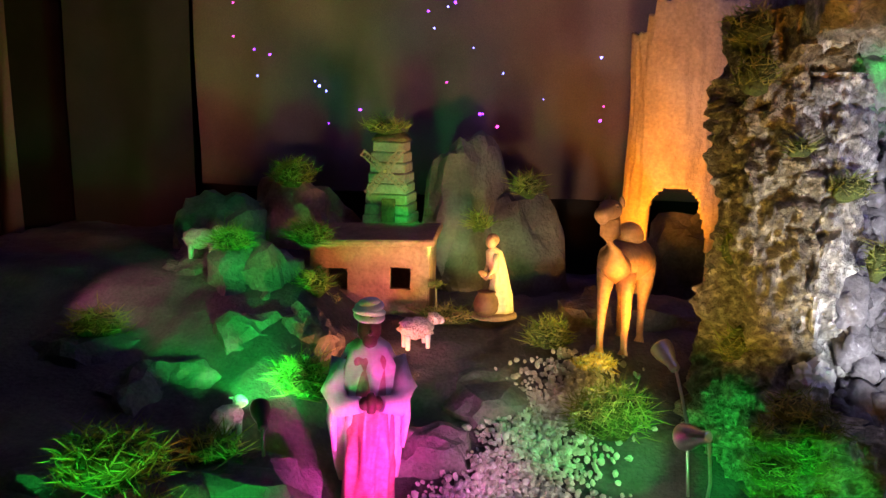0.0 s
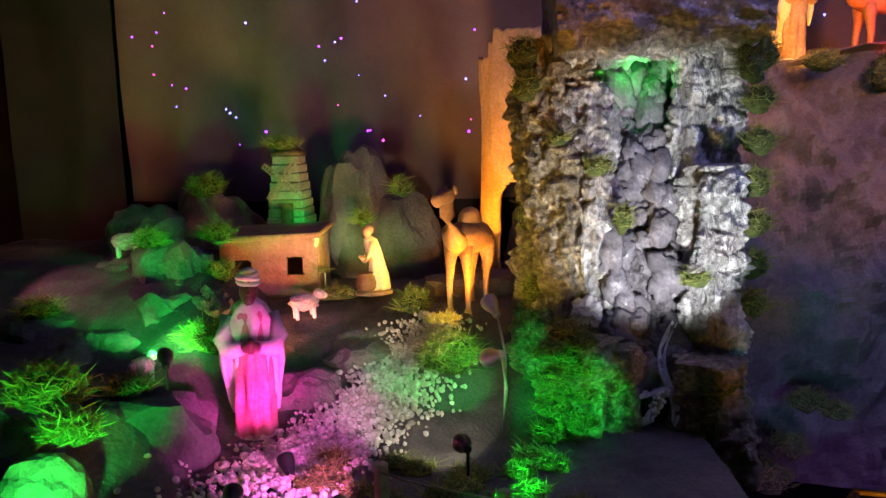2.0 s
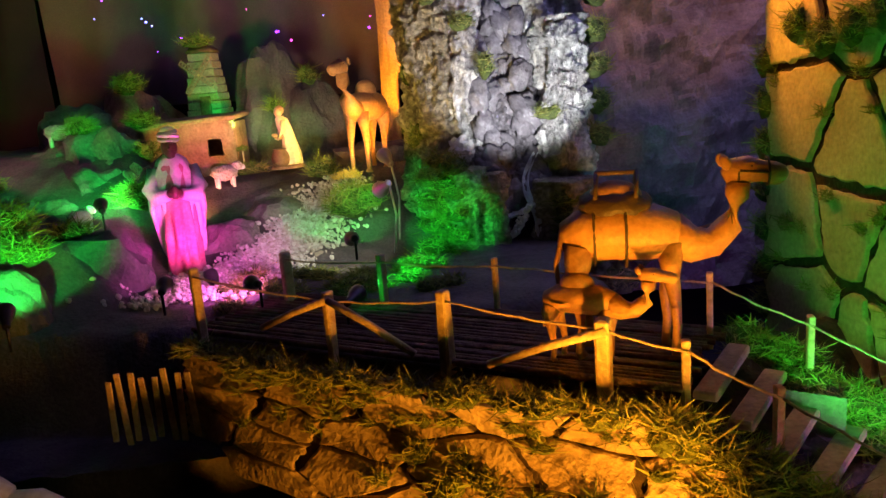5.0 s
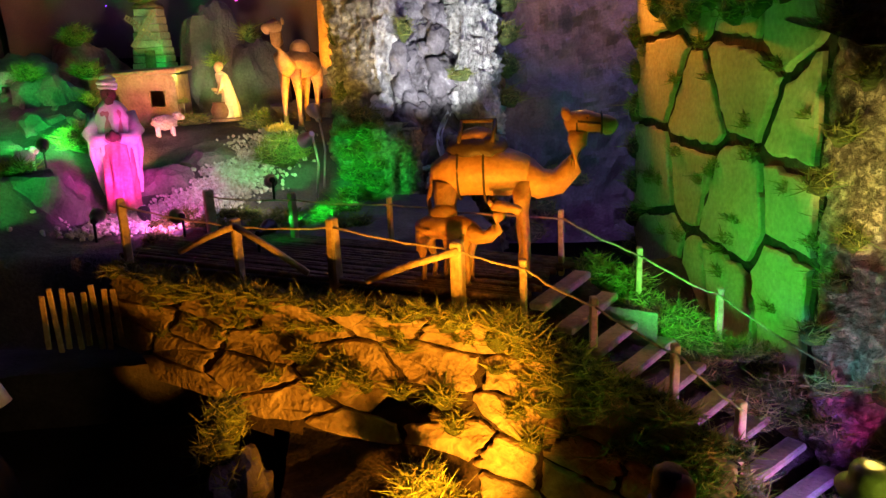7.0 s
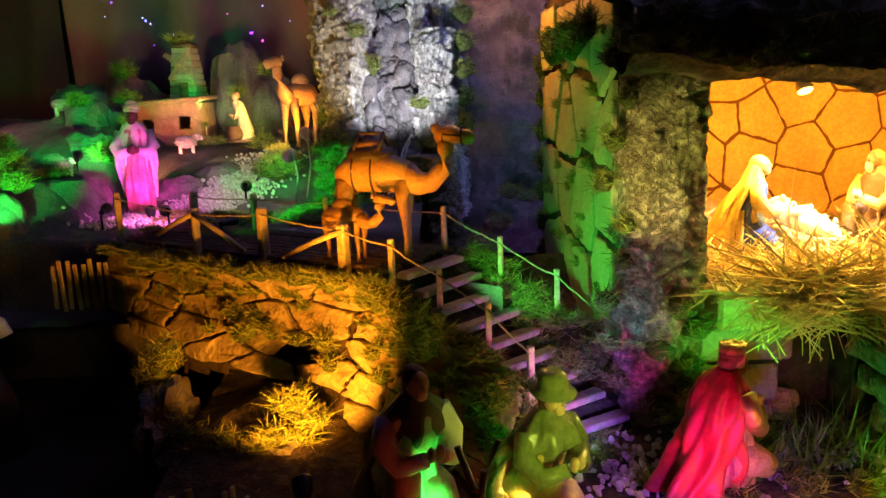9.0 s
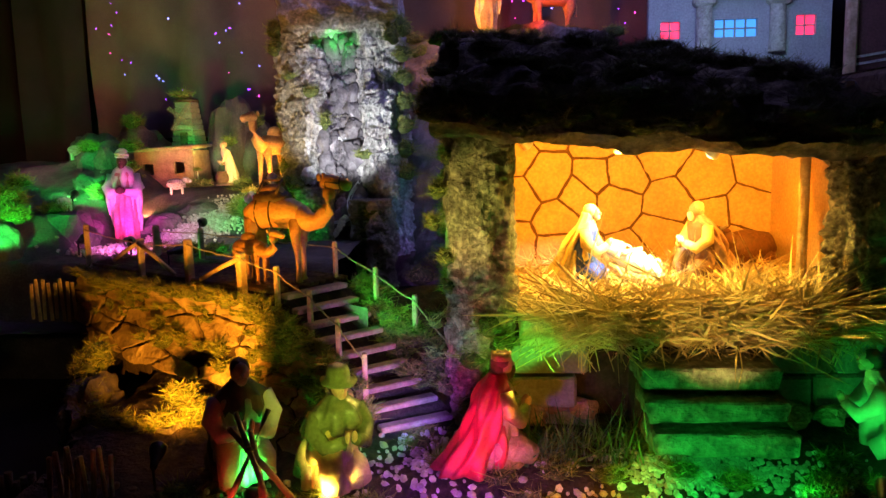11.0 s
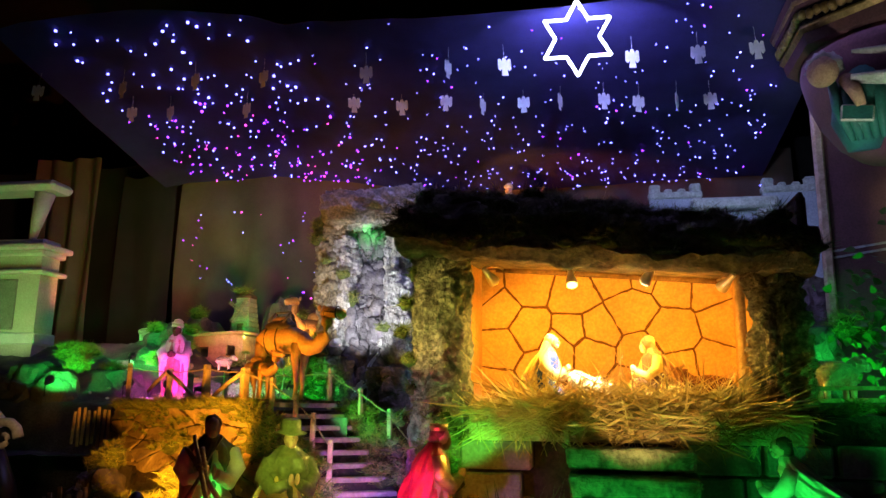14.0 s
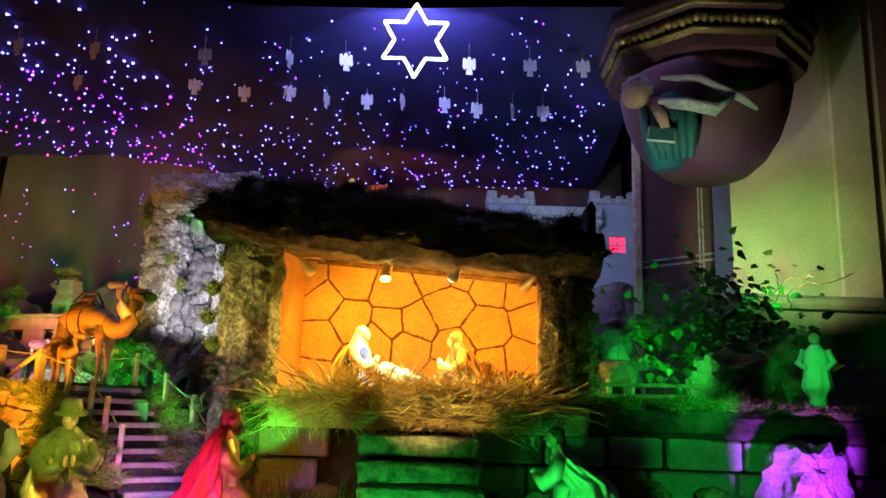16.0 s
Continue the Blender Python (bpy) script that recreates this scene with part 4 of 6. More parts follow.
def king_body(seed=0):
    """Standing, facing -y, 0.48 high: tunic 0, cape 1, flesh 2, turban 3."""
    b = bmesh.new()
    robe(b, [(0, 0, 0, .058, .048, 1), (0, 0, .03, .057, .047, 1), (0, -.004, .12, .056, .048, 1), (0, -.004, .22, .052, .046, .7), (0, 0, .30, .054, .044, .4), (0, 0, .36, .055, .040, .3), (0, 0, .392, .03, .028, 0)], mi=0, amp=.11, folds=7, seed=seed)
    robe(b, [(0, .030, .06, .064, .038, 1), (0, .030, .10, .070, .042, 1), (0, .024, .18, .078, .050, 1), (0, .014, .27, .080, .054, .8), (0, .006, .34, .070, .050, .5), (0, .004, .385, .048, .038, .2), (0, 0, .402, .026, .026, 0)], mi=1, folds=7, amp=.10, seed=seed + 2)
    for s in (-1, 1):
        tube(b, [(.060 * s, .005, .355), (.080 * s, -.015, .29), (.062 * s, -.045, .262), (.022 * s, -.068, .275)], [.026, .030, .026, .018], 10, 0 if seed % 2 else 1)
        tube(b, [(.080 * s, -.008, .30), (.084 * s, -.012, .22), (.078 * s, -.015, .15)], [.022, .020, .006], 8, 1, .6)
        ball(b, (.014 * s, -.075, .28), (.013, .013, .016), mi=2)
    tube(b, [(0, -.080, .262), (0, -.080, .29), (0, -.080, .305)], [.010, .014, .006], 10, 2)
    ball(b, (0, -.008, .425), (.027, .030, .036), mi=2, sub=3)
    ball(b, (0, -.026, .405), (.018, .014, .020), mi=2)
    ball(b, (0, -.038, .424), (.006, .009, .008), mi=2, sub=1)
    for i, (z, r) in enumerate(((.450, .036), (.461, .038), (.472, .034), (.481, .025))):
        ball(b, (0, .002, z), (r, r * 1.02, .0115), (8 * (-1) ** i, 6 * (-1) ** (i // 2), 0), 3, 3)
    ball(b, (0, .022, .43), (.024, .012, .035), mi=3, sub=2)
    rings(b, [[(r * math.cos(2 * math.pi * k / 24), .008 + .8 * r * math.sin(2 * math.pi * k / 24), z) for k in range(24)] for z, r in ((-.008, .070), (.0, .070), (.006, .064))], mi=1)
    bmesh.ops.scale(b, vec=(.97, 1, 1), verts=b.verts)
    return b


statue("king_statue", king_body(), [M_ROSE, M_SATIN, M_DARKSKIN, M_WHITE], "standing king statue in turban and pale glossy cape", "statue", (-0.112, 1.56, 1.35), 12, 1.0)
statue("king_statue", king_body(3), [M_CLAY, M_IVORY, M_SKIN, M_IVORY], "standing king statue in draped robe on the hilltop", "statue", (1.78, 2.40, 2.445), 20, 0.84)


def kneeler_body(seed=0, hood=False, bend=0.03, hat=False, beard=False, trail=0.0, knee=False, crown=False, wrap=0.0):
    """Kneeling or crouching, facing +x, 0.28 high: robe 0, cloak 1, flesh 2, hair or veil 3, sleeve 4."""
    b = bmesh.new()
    robe(b, [(-.006, 0, 0, .080, .060, 1), (-.004, 0, .03, .077, .059, 1), (0, 0, .07, .063, .055, 1), (.004, 0, .11, .048, .051, .7), (bend * .6, 0, .16, .043, .054, .5), (bend * .85, 0, .192, .036, .052, .3), (bend * .95, 0, .212, .022, .034, .1), (bend, 0, .224, .013, .014, 0)], mi=0, folds=8, amp=.07, seed=seed, twist=14)
    robe(b, [(-.040 - trail, 0, 0, .082 + trail * .6, .070, 1), (-.036 - trail * .5, 0, .03, .076 + trail * .3, .068, 1), (-.024, 0, .08, .062, .065, 1), (-.014 + wrap * .5, 0, .13, .051 + wrap * .5, .063, 1), (bend * .6 - .014 + wrap, 0, .17, .044 + wrap * .6, .061 + wrap * .3, .8), (bend * .9 - .010 + wrap * .6, 0, .200, .036 + wrap * .3, .056, .5), (bend - .006, 0, .218, .026, .036, .3), (bend - .004, 0, .232, .019, .021, 0)], mi=1, folds=7, amp=.13, seed=seed + 1, twist=38)
    for s in (-1, 1):
        if knee and s < 0:
            tube(b, [(-.01, .030 * s, .075), (.05, .038 * s, .105), (.078, .040 * s, .100), (.082, .040 * s, .05), (.080, .040 * s, .008)], [.034, .033, .029, .024, .022], 12, 0)
            ball(b, (.092, .040 * s, .008), (.026, .013, .010), mi=2)
        else:
            tube(b, [(-.02, .030 * s, .050), (.05, .034 * s, .048), (.085, .034 * s, .026)], [.036, .034, .026], 12, 0)
        tube(b, [(bend * .85, .050 * s, .196), (bend + .004, .064 * s, .150), (bend + .036, .046 * s, .120), (bend + .064, .014 * s, .140)], [.018, .023, .020, .013], 12, 4)
        ball(b, (bend + .071, .008 * s, .150), (.010, .006, .016), (0, 20, 0), 2)
    tube(b, [(bend - .002, 0, .212), (bend + .008, 0, .236)], [.012, .011], 10, 2)
    ball(b, (bend + .014, 0, .250), (.0215, .0185, .025), (0, 15, 0), 2, 3)
    ball(b, (bend + .026, 0, .236), (.012, .012, .013), (0, 15, 0), 2, 2)
    ball(b, (bend + .037, 0, .248), (.005, .0045, .007), (0, -15, 0), 2, 1)
    if hood:
        ball(b, (bend + .003, 0, .256), (.0265, .025, .027), (0, 15, 0), 3, 3)
        robe(b, [(bend - .052, 0, .085, .026, .052, 1), (bend - .044, 0, .13, .027, .052, .9), (bend - .030, 0, .175, .028, .050, .7), (bend - .012, 0, .222, .026, .034, .4), (bend - .002, 0, .255, .022, .024, 0)], mi=3, folds=6, amp=.10)
    else:
        ball(b, (bend + .005, 0, .259), (.0235, .0215, .0215), (0, 15, 0), 3, 3, .12, 6)
        ball(b, (bend - .004, 0, .244), (.017, .0195, .022), (0, 0, 0), 3, 2, .12, 6)
    if beard:
        ball(b, (bend + .030, 0, .228), (.011, .0135, .020), (0, 25, 0), 3, 2, .2, 6)
    if crown:
        rings(b, [[(bend + .007 + r * math.cos(2 * math.pi * k / 24), r * math.sin(2 * math.pi * k / 24), z + (.006 if k % 3 == 0 and z > .27 else 0)) for k in range(24)] for z, r in ((.262, .0245), (.276, .0255), (.276, .021))], mi=4)
    if hat:
        rings(b, [[(bend + .010 + r * math.cos(2 * math.pi * k / 24), r * math.sin(2 * math.pi * k / 24), z - .14 * r * math.cos(2 * math.pi * k / 24)) for k in range(24)] for z, r in ((.262, .041), (.266, .042), (.270, .028), (.292, .026), (.299, .022), (.302, .010))], mi=1)
    return b


statue("kneeling_woman_statue", kneeler_body(1, hood=True, bend=.035), [M_BLUE, M_YELLOWROBE, M_SKIN, M_IVORY, M_YELLOWROBE], "kneeling praying woman statue in ivory veil and yellow mantle", "statue", (2.105, 0.325, 1.348), -18, 0.98)
statue("kneeling_man_statue", kneeler_body(4, beard=True, knee=True, bend=.035), [M_BROWN, M_CLAY, M_SKIN, M_IVORY, M_YELLOWROBE], "kneeling white-bearded man statue in brown cloak", "statue", (2.545, 0.38, 1.348), 200, 0.98)
statue("kneeling_king_statue", kneeler_body(6, beard=True, bend=.012, trail=.018, crown=True), [M_CLAY, M_RED, M_SKIN, M_BROWN, M_GOLD], "kneeling king statue in a long trailing red cloak", "statue", (1.815, -0.34, 0.985), 20, 1.10)
statue("shepherd_statue", kneeler_body(8, bend=.045, knee=True, wrap=.012), [M_IVORY, M_DARKROBE, M_SKIN, M_HAIR, M_WHITE], "dark-haired shepherd statue in dark cloak over a pale tunic", "statue", (1.135, -0.39, 0.975), -62, 1.20)
statue("shepherd_statue", kneeler_body(9, hat=True, bend=.045, knee=True, wrap=.022), [M_YELLOWROBE, M_OLIVE, M_SKIN, M_HAIR, M_OLIVE], "crouching shepherd statue with olive cloak and brimmed hat", "statue", (1.395, -0.44, 0.975), -55, 1.10)
statue("shepherd_statue", kneeler_body(11, bend=.085, knee=True), [M_WHITE, M_WHITE, M_SKIN, M_HAIR, M_WHITE], "bowing shepherd statue in pale tunic on one knee", "statue", (2.915, -0.27, 0.975), 165, 1.06)


def infant():
    """A swaddled bundle that leans back in a shallow basket: cloth 0, basket 1, flesh 2."""
    b = bmesh.new()
    rings(b, [[(r * math.cos(2 * math.pi * k / 28), .62 * r * math.sin(2 * math.pi * k / 28), z + .03 * (r * math.cos(2 * math.pi * k / 28) < -.03)) for k in range(28)] for z, r in ((0, .085), (.018, .105), (.036, .112), (.036, .098))], mi=1)
    tube(b, [(.112, 0, .030), (.095, 0, .045), (.05, .004, .062), (0, 0, .078), (-.05, 0, .090), (-.075, 0, .098)], [.012, .034, .050, .056, .046, .026], 20, 0, .8)
    for i in range(5):
        x = .085 - .034 * i
        tube(b, [(x + .01, (.040 + .004 * i) * math.cos(a), .055 + .010 * i + (.040 + .002 * i) * math.sin(a)) for a in [math.pi * k / 12 for k in range(13)]], .0045, 6, 0)
    ball(b, (-.088, 0, .122), (.040, .040, .040), (0, 30, 0), 0, 3, .06, 4)
    ball(b, (-.070, 0, .130), (.027, .026, .030), (0, 30, 0), 2, 3)
    for s in (-1, 1):
        tube(b, [(-.045, .036 * s, .110), (-.010, .046 * s, .118), (.012, .030 * s, .128)], [.014, .012, .008], 10, 0)
    return b


statue("infant_statue", infant(), [M_WHITE, M_WOOD, M_SKIN], "infant statue swaddled in white in a shallow basket", "statue", (2.295, 0.34, 1.352), -38, 0.86)


def lying_ox():
    b = bmesh.new()
    tube(b, [(-.12, 0, .05), (-.09, 0, .065), (-.02, 0, .07), (.05, 0, .068), (.09, 0, .06)], [.03, .055, .062, .056, .03], 16, 0, 1.0)
    tube(b, [(.06, 0, .085), (.10, .004, .115), (.125, .01, .125)], [.042, .034, .026], 12, 0)
    tube(b, [(.11, .01, .135), (.145, .018, .122), (.172, .022, .106), (.180, .024, .098)], [.022, .024, .019, .010], 12, 0)
    for s in (-1, 1):
        tube(b, [(.118, .016 + .016 * s, .148), (.112, .016 + .036 * s, .158), (.122, .016 + .044 * s, .176)], [.006, .005, .002], 8, 1)
        ball(b, (.108, .016 + .030 * s, .140), (.006, .016, .008), (0, 0, 20 * s), 0, 2)
        tube(b, [(.05, .045 * s, .03), (.10, .048 * s, .014), (.05, .05 * s, .008)], [.02, .014, .012], 8, 0)
        tube(b, [(-.08, .045 * s, .04), (-.03, .056 * s, .016), (-.09, .058 * s, .008)], [.028, .018, .012], 8, 0)
    return b


statue("ox_statue", lying_ox(), [M_OXHIDE, M_IVORY], "brown ox statue lying in the straw at the back", "statue", (2.74, 0.62, 1.345), 205, 1.1)


def standing_girl():
    b = bmesh.new()
    robe(b, [(0, 0, .0, .030, .026, .3), (0, 0, .06, .026, .024, .3), (0, 0, .09, .046, .038, 1), (0, 0, .15, .036, .03, .8), (0, 0, .20, .034, .026, .3), (0, 0, .225, .014, .014, 0)], mi=0, folds=8)
    for s in (-1, 1):
        tube(b, [(.032 * s, 0, .205), (.052 * s, -.01, .165), (.030 * s, -.035, .15)], [.014, .012, .009], 8, 0)
    ball(b, (0, 0, .247), (.019, .02, .023), mi=1)
    ball(b, (0, .004, .254), (.021, .021, .02), mi=2)
    return b


statue("girl_statue", standing_girl(), [M_WHITE, M_SKIN, M_HAIR], "small standing girl statue in a pale smock", "statue", (3.985, 0.5, 1.335), -25, 1.3)


def pot_woman():
    b = bmesh.new()
    robe(b, [(.02, .01, .012, .042, .036, 1), (.02, .01, .06, .038, .034, 1), (.015, .005, .12, .026, .025, .6), (.0, 0, .165, .028, .024, .4), (-.008, -.004, .195, .024, .02, .2), (-.012, -.006, .207, .01, .01, 0)], mi=0, folds=8)
    for s in (-1, 1):
        tube(b, [(-.005, .02 * s, .188), (-.01, .034 * s, .15), (-.034, .012 * s, .118)], [.011, .011, .008], 8, 0)
    ball(b, (-.018, -.008, .223), (.017, .017, .020), mi=1)
    ball(b, (-.012, -.004, .229), (.019, .019, .019), mi=2)
    ball(b, (-.032, -.008, .128), (.024, .012, .010), (0, 25, 0), 2)
    rings(b, [[(-.030 + r * math.cos(2 * math.pi * k / 24), -.018 + r * math.sin(2 * math.pi * k / 24), z) for k in range(24)] for z, r in ((.010, .022), (.025, .034), (.045, .037), (.065, .031), (.074, .024), (.080, .028), (.080, .020))], mi=3)
    rings(b, [[(r * math.cos(2 * math.pi * k / 28), r * .8 * math.sin(2 * math.pi * k / 28), z) for k in range(28)] for z, r in ((0, .068), (.010, .066), (.013, .06))], mi=2)
    return b


statue("village_woman_statue", pot_woman(), [M_IVORY, M_SKIN, M_CLAY, M_BROWN], "small village woman statue bending over a round jar", "statue", (0.175, 2.31, 1.60), 15, 1.08)


def camel_body(up=False, saddle=False):
    """Facing +x, feet at 0; hide 0, leather 1, cord 2."""
    b = bmesh.new()
    tube(b, [(-.155, 0, .225), (-.14, 0, .24), (-.10, 0, .252), (-.03, 0, .258), (.05, 0, .252), (.10, 0, .245), (.125, 0, .24)], [.02, .05, .068, .074, .070, .056, .03], 18, 0, 0.82)
    ball(b, (-.03, 0, .315), (.066, .042, .045), mi=0, sub=3)
    if up:
        neck = [((.095, 0, .25), .052), ((.135, 0, .262), .042), ((.165, 0, .295), .035), ((.180, 0, .345), .029), ((.186, 0, .39), .027)]
        hx, hz = .186, .405
    else:
        neck = [((.095, 0, .245), .054), ((.14, 0, .222), .044), ((.185, 0, .226), .036), ((.222, 0, .262), .032), ((.235, 0, .315), .030), ((.238, 0, .345), .030)]
        hx, hz = .236, .358
    tube(b, [p for p, _ in neck], [r for _, r in neck], 14, 0, 0.85)
    tube(b, [(hx - .030, 0, hz - .004), (hx - .010, 0, hz + .006), (hx + .020, 0, hz + .008), (hx + .050, 0, hz + .004), (hx + .078, 0, hz), (hx + .094, 0, hz - .004), (hx + .102, 0, hz - .008)], [.016, .029, .030, .0235, .023, .019, .010], 14, 0, 0.9)
    ball(b, (hx + .082, 0, hz - .016), (.018, .014, .009), (0, -10, 0), 0, 2)
    for s in (-1, 1):
        ball(b, (hx - .030, .022 * s, hz + .026), (.012, .008, .017), (20 * s, -30, 0), 0, 2)
        ball(b, (hx + .024, .024 * s, hz + .016), (.005, .004, .005), mi=1, sub=1)
        ball(b, (hx + .022, .022 * s, hz + .023), (.010, .005, .004), mi=0, sub=2)
        ball(b, (hx + .096, .009 * s, hz + .006), (.004, .003, .003), mi=1, sub=1)
        for x, t in ((.088, 0), (-.115, 1)):
            y = .034 * s
            k = .008 * s * (1 if t else -1)
            tube(b, [(x, y * .8, .235), (x + (.0 if not t else -.01), y, .165), (x + k, y, .115), (x + (.004 if not t else .008) + k, y, .06), (x + k, y, .015), (x + k + .005, y, .0)], [.040 if t else .032, .025 if t else .019, .014, .0105, .0105, .016], 10, 0)
    tube(b, [(-.157, 0, .235), (-.172, 0, .19), (-.168, 0, .15), (-.166, 0, .13)], [.008, .006, .006, .010], 8, 0)
    if saddle:
        ball(b, (-.03, 0, .306), (.086, .060, .040), mi=1, sub=3, lump=.2, freq=5)
        for x in (-.075, .015):
            tube(b, [(x, -.045, .33), (x + .004, 0, .375), (x, .045, .33)], .005, 8, 1)
        tube(b, [(-.075, 0, .374), (.015, 0, .374)], .005, 8, 1)
        for x in (-.08, -.01):
            r = .067 if x < -.05 else .073
            tube(b, [(x, r * math.cos(a), .256 + r * math.sin(a)) for a in [2 * math.pi * k / 20 for k in range(21)]], .0035, 6, 1)
        tube(b, [(hx + .03, .017, hz - .016), (hx, .024, hz - .09), (.13, .05, .24), (.03, .05, .30)], .0022, 6, 2)
        for x in (hx + .062, hx - .002):
            tube(b, [(x, .027 * math.cos(a), hz + .004 + .027 * math.sin(a)) for a in [2 * math.pi * k / 14 for k in range(15)]], .0028, 6, 1)
        for s in (-1, 1):
            tube(b, [(hx + .062, .026 * s, hz + .004), (hx, .029 * s, hz + .010)], .0028, 6, 1)
    return b


def camel(loc, rz, s, label, up=False, saddle=False, hide=M_CAMEL):
    b = camel_body(up, saddle)
    bmesh.ops.scale(b, vec=s, verts=b.verts)
    return solid("camel_statue", b, [hide, M_LEATHER, M_ROPE], label, "camel statue", loc, rz, "camel statues")


camel((1.055, 0.365, 1.362), -15, (0.84, 0.9, 0.965), "glossy tan camel statue with leather saddle and bridle", saddle=True)
camel((0.955, 0.335, 1.362), -34, (0.52, 0.56, 0.50), "small camel foal statue beside the saddled camel")
camel((0.53, 2.09, 1.585), -118, (0.80, 0.95, 1.0), "standing camel statue with raised head", up=True)
camel((2.15, 2.46, 2.435), 192, (0.92, 0.92, 0.90), "reddish camel statue on the hilltop", up=True)


def sheep(loc, rz, s=1.0, label="small woolly sheep statue"):
    b = bmesh.new()
    ball(b, (0, 0, .055), (.052, .030, .031), mi=0, sub=3, lump=.22, freq=5)
    ball(b, (.052, 0, .078), (.022, .016, .018), (0, 20, 0), 0, 2, .2, 6)
    ball(b, (.068, 0, .072), (.014, .010, .011), (0, 25, 0), 1, 2)
    for q in (-1, 1):
        ball(b, (.048, .018 * q, .086), (.006, .012, .004), (0, 0, 20 * q), 1, 1)
        for x in (-.03, .028):
            tube(b, [(x, .016 * q, .04), (x, .016 * q, 0)], [.008, .006], 7, 1)
    bmesh.ops.scale(b, vec=(s,) * 3, verts=b.verts)
    return solid("sheep_statue", b, [M_WOOL, M_WHITE], label, "sheep statue", loc, rz, "sheep statues")


sheep((-0.73, 2.24, max(1.77, seat(-0.73, 2.24))), 15, 1.05, "white sheep statue on a boulder, lit green and pink")
sheep((-0.05, 2.07, seat(-0.05, 2.07)), 25, 1.05, "white sheep statue behind the king")
sheep((-0.42, 1.52, seat(-0.42, 1.52)), 70, 0.9, "white sheep statue on a dark boulder")
sheep((3.11, 0.20, 1.385), 12, 1.55, "tall sheep statue behind the little fence")

# ---- village ----
house = thing("clay_house", "small ochre clay house with square windows and mossy roof", "house", (-0.41, 2.31, 1.565), -2)
part("front_wall", pierced(bmesh.new(), 0.375, 0.255, 0.02, [(.055, .105, .12, .175), (.255, .115, .32, .185)]), M_CLAY, house, "cracked clay wall with two windows")
for x in (-0.004, 0.355):
    part("side_wall", box(bmesh.new(), (x + 0.012, 0.13, 0.125), (0.022, 0.22, 0.25)), M_CLAY, house)
part("back_wall", box(bmesh.new(), (0.187, 0.25, 0.125), (0.375, 0.02, 0.25)), M_CLAY, house)
part("roof", box(bmesh.new(), (0.187, 0.115, 0.268), (0.42, 0.31, 0.022), (1.5, -2, 0), 0.006), M_CLAY, house, "flat clay roof slab")
house = thing("windmill", "small stone windmill with four lattice sails", "windmill", (-0.195, 2.66, 1.80), -8)
for j in range(9):
    w = 0.17 - 0.0075 * j
    b = box(bmesh.new(), (0, 0, 0.018 + 0.036 * j), (w, w, 0.034), (0, 0, 1.2 * (-1) ** j), 0.004)
    part("stone_course", b, M_GREYSTONE, house)
b = bmesh.new()
rings(b, [[(r * math.cos(2 * math.pi * k / 4 + .785), r * math.sin(2 * math.pi * k / 4 + .785), z) for k in range(4)] for z, r in ((.325, .085), (.345, .07), (.37, .02))])
part("roof", b, M_TWIG, house, "low mossy roof")
part("door", box(bmesh.new(), (.01, -.083, .075), (.05, .012, .11), (-4, 0, 0), .003), M_TWIG, house, "dark plank door")
b = tube(bmesh.new(), [(0, -.055, .225), (0, -.095, .225)], .006, 8)
part("hub", b, M_WOOD, house)
for a in (38, 128, 218, 308):
    b = bmesh.new()
    for o in (-.009, .009):
        box(b, (o, 0, .052), (.006, .005, .10))
    for k in range(7):
        box(b, (0, 0, .014 + .014 * k), (.030, .004, .005))
    bmesh.ops.transform(b, matrix=pose(0, -.093, .225, 0, a, 0), verts=b.verts)
    part("sail", b, M_PALEWOOD, house, "wooden lattice sail")
for x, y, z in ((-0.01, 2.30, 1.58), (-0.32, 2.20, 1.55)):
    t = thing("toy_tree", "tiny tree with thin trunk and mossy crown", "tree", (x, y, z))
    part("trunk", tube(bmesh.new(), [(0, 0, -0.01), (0.002, 0, .05), (0, 0, .11)], [.005, .004, .003], 7), M_IVORY, t, "", True)
    b = blades(bmesh.new(), 220, in_lump((0, 0, .115), (.03, .03, .018)), .012, .0012, int(x * 100))
    part("crown", b, M_MOSS, t)


# ---- castle ----
castle = thing("castle", "grey board castle with battlements, portico and glowing coloured windows", "castle", (2.705, 2.36, 1.90))


def tower(x, w, h, wins):
    b = pierced(bmesh.new(), w, h, 0.05, wins)
    bmesh.ops.translate(b, vec=(x, 0, 0), verts=b.verts)
    return b


part("tower", tower(0, .325, .84, [(.07, .49, .18, .585)]), M_CASTLE, castle, "grey tower front")
part("tower", tower(.70, .325, .86, [(.13, .49, .24, .60), (.13, .09, .24, .22)]), M_CASTLE, castle, "grey tower front")
part("wing", tower(.325, .375, .70, [(.05, .49, .29, .59)]), M_CASTLE, castle, "grey middle wall")
for x0, h in ((0, .84), (.70, .86)):
    for k, (w, tall) in enumerate(((.07, .062), (.05, .03), (.05, .03), (.07, .062))):
        part("merlon", box(bmesh.new(), (x0 + .035 + .085 * k, .025, h + tall / 2 - .004), (w, .055, tall), (0, 2 * (-1) ** k, 0), .010), M_CASTLETRIM, castle, "rough plaster merlon")
    part("band", box(bmesh.new(), (x0 + .162, .02, h - .02), (.34, .07, .045), bevel=.01), M_CASTLETRIM, castle)
part("lintel", box(bmesh.new(), (.515, -.02, .745), (.53, .10, .075), bevel=.015), M_CASTLETRIM, castle, "plaster entablature")
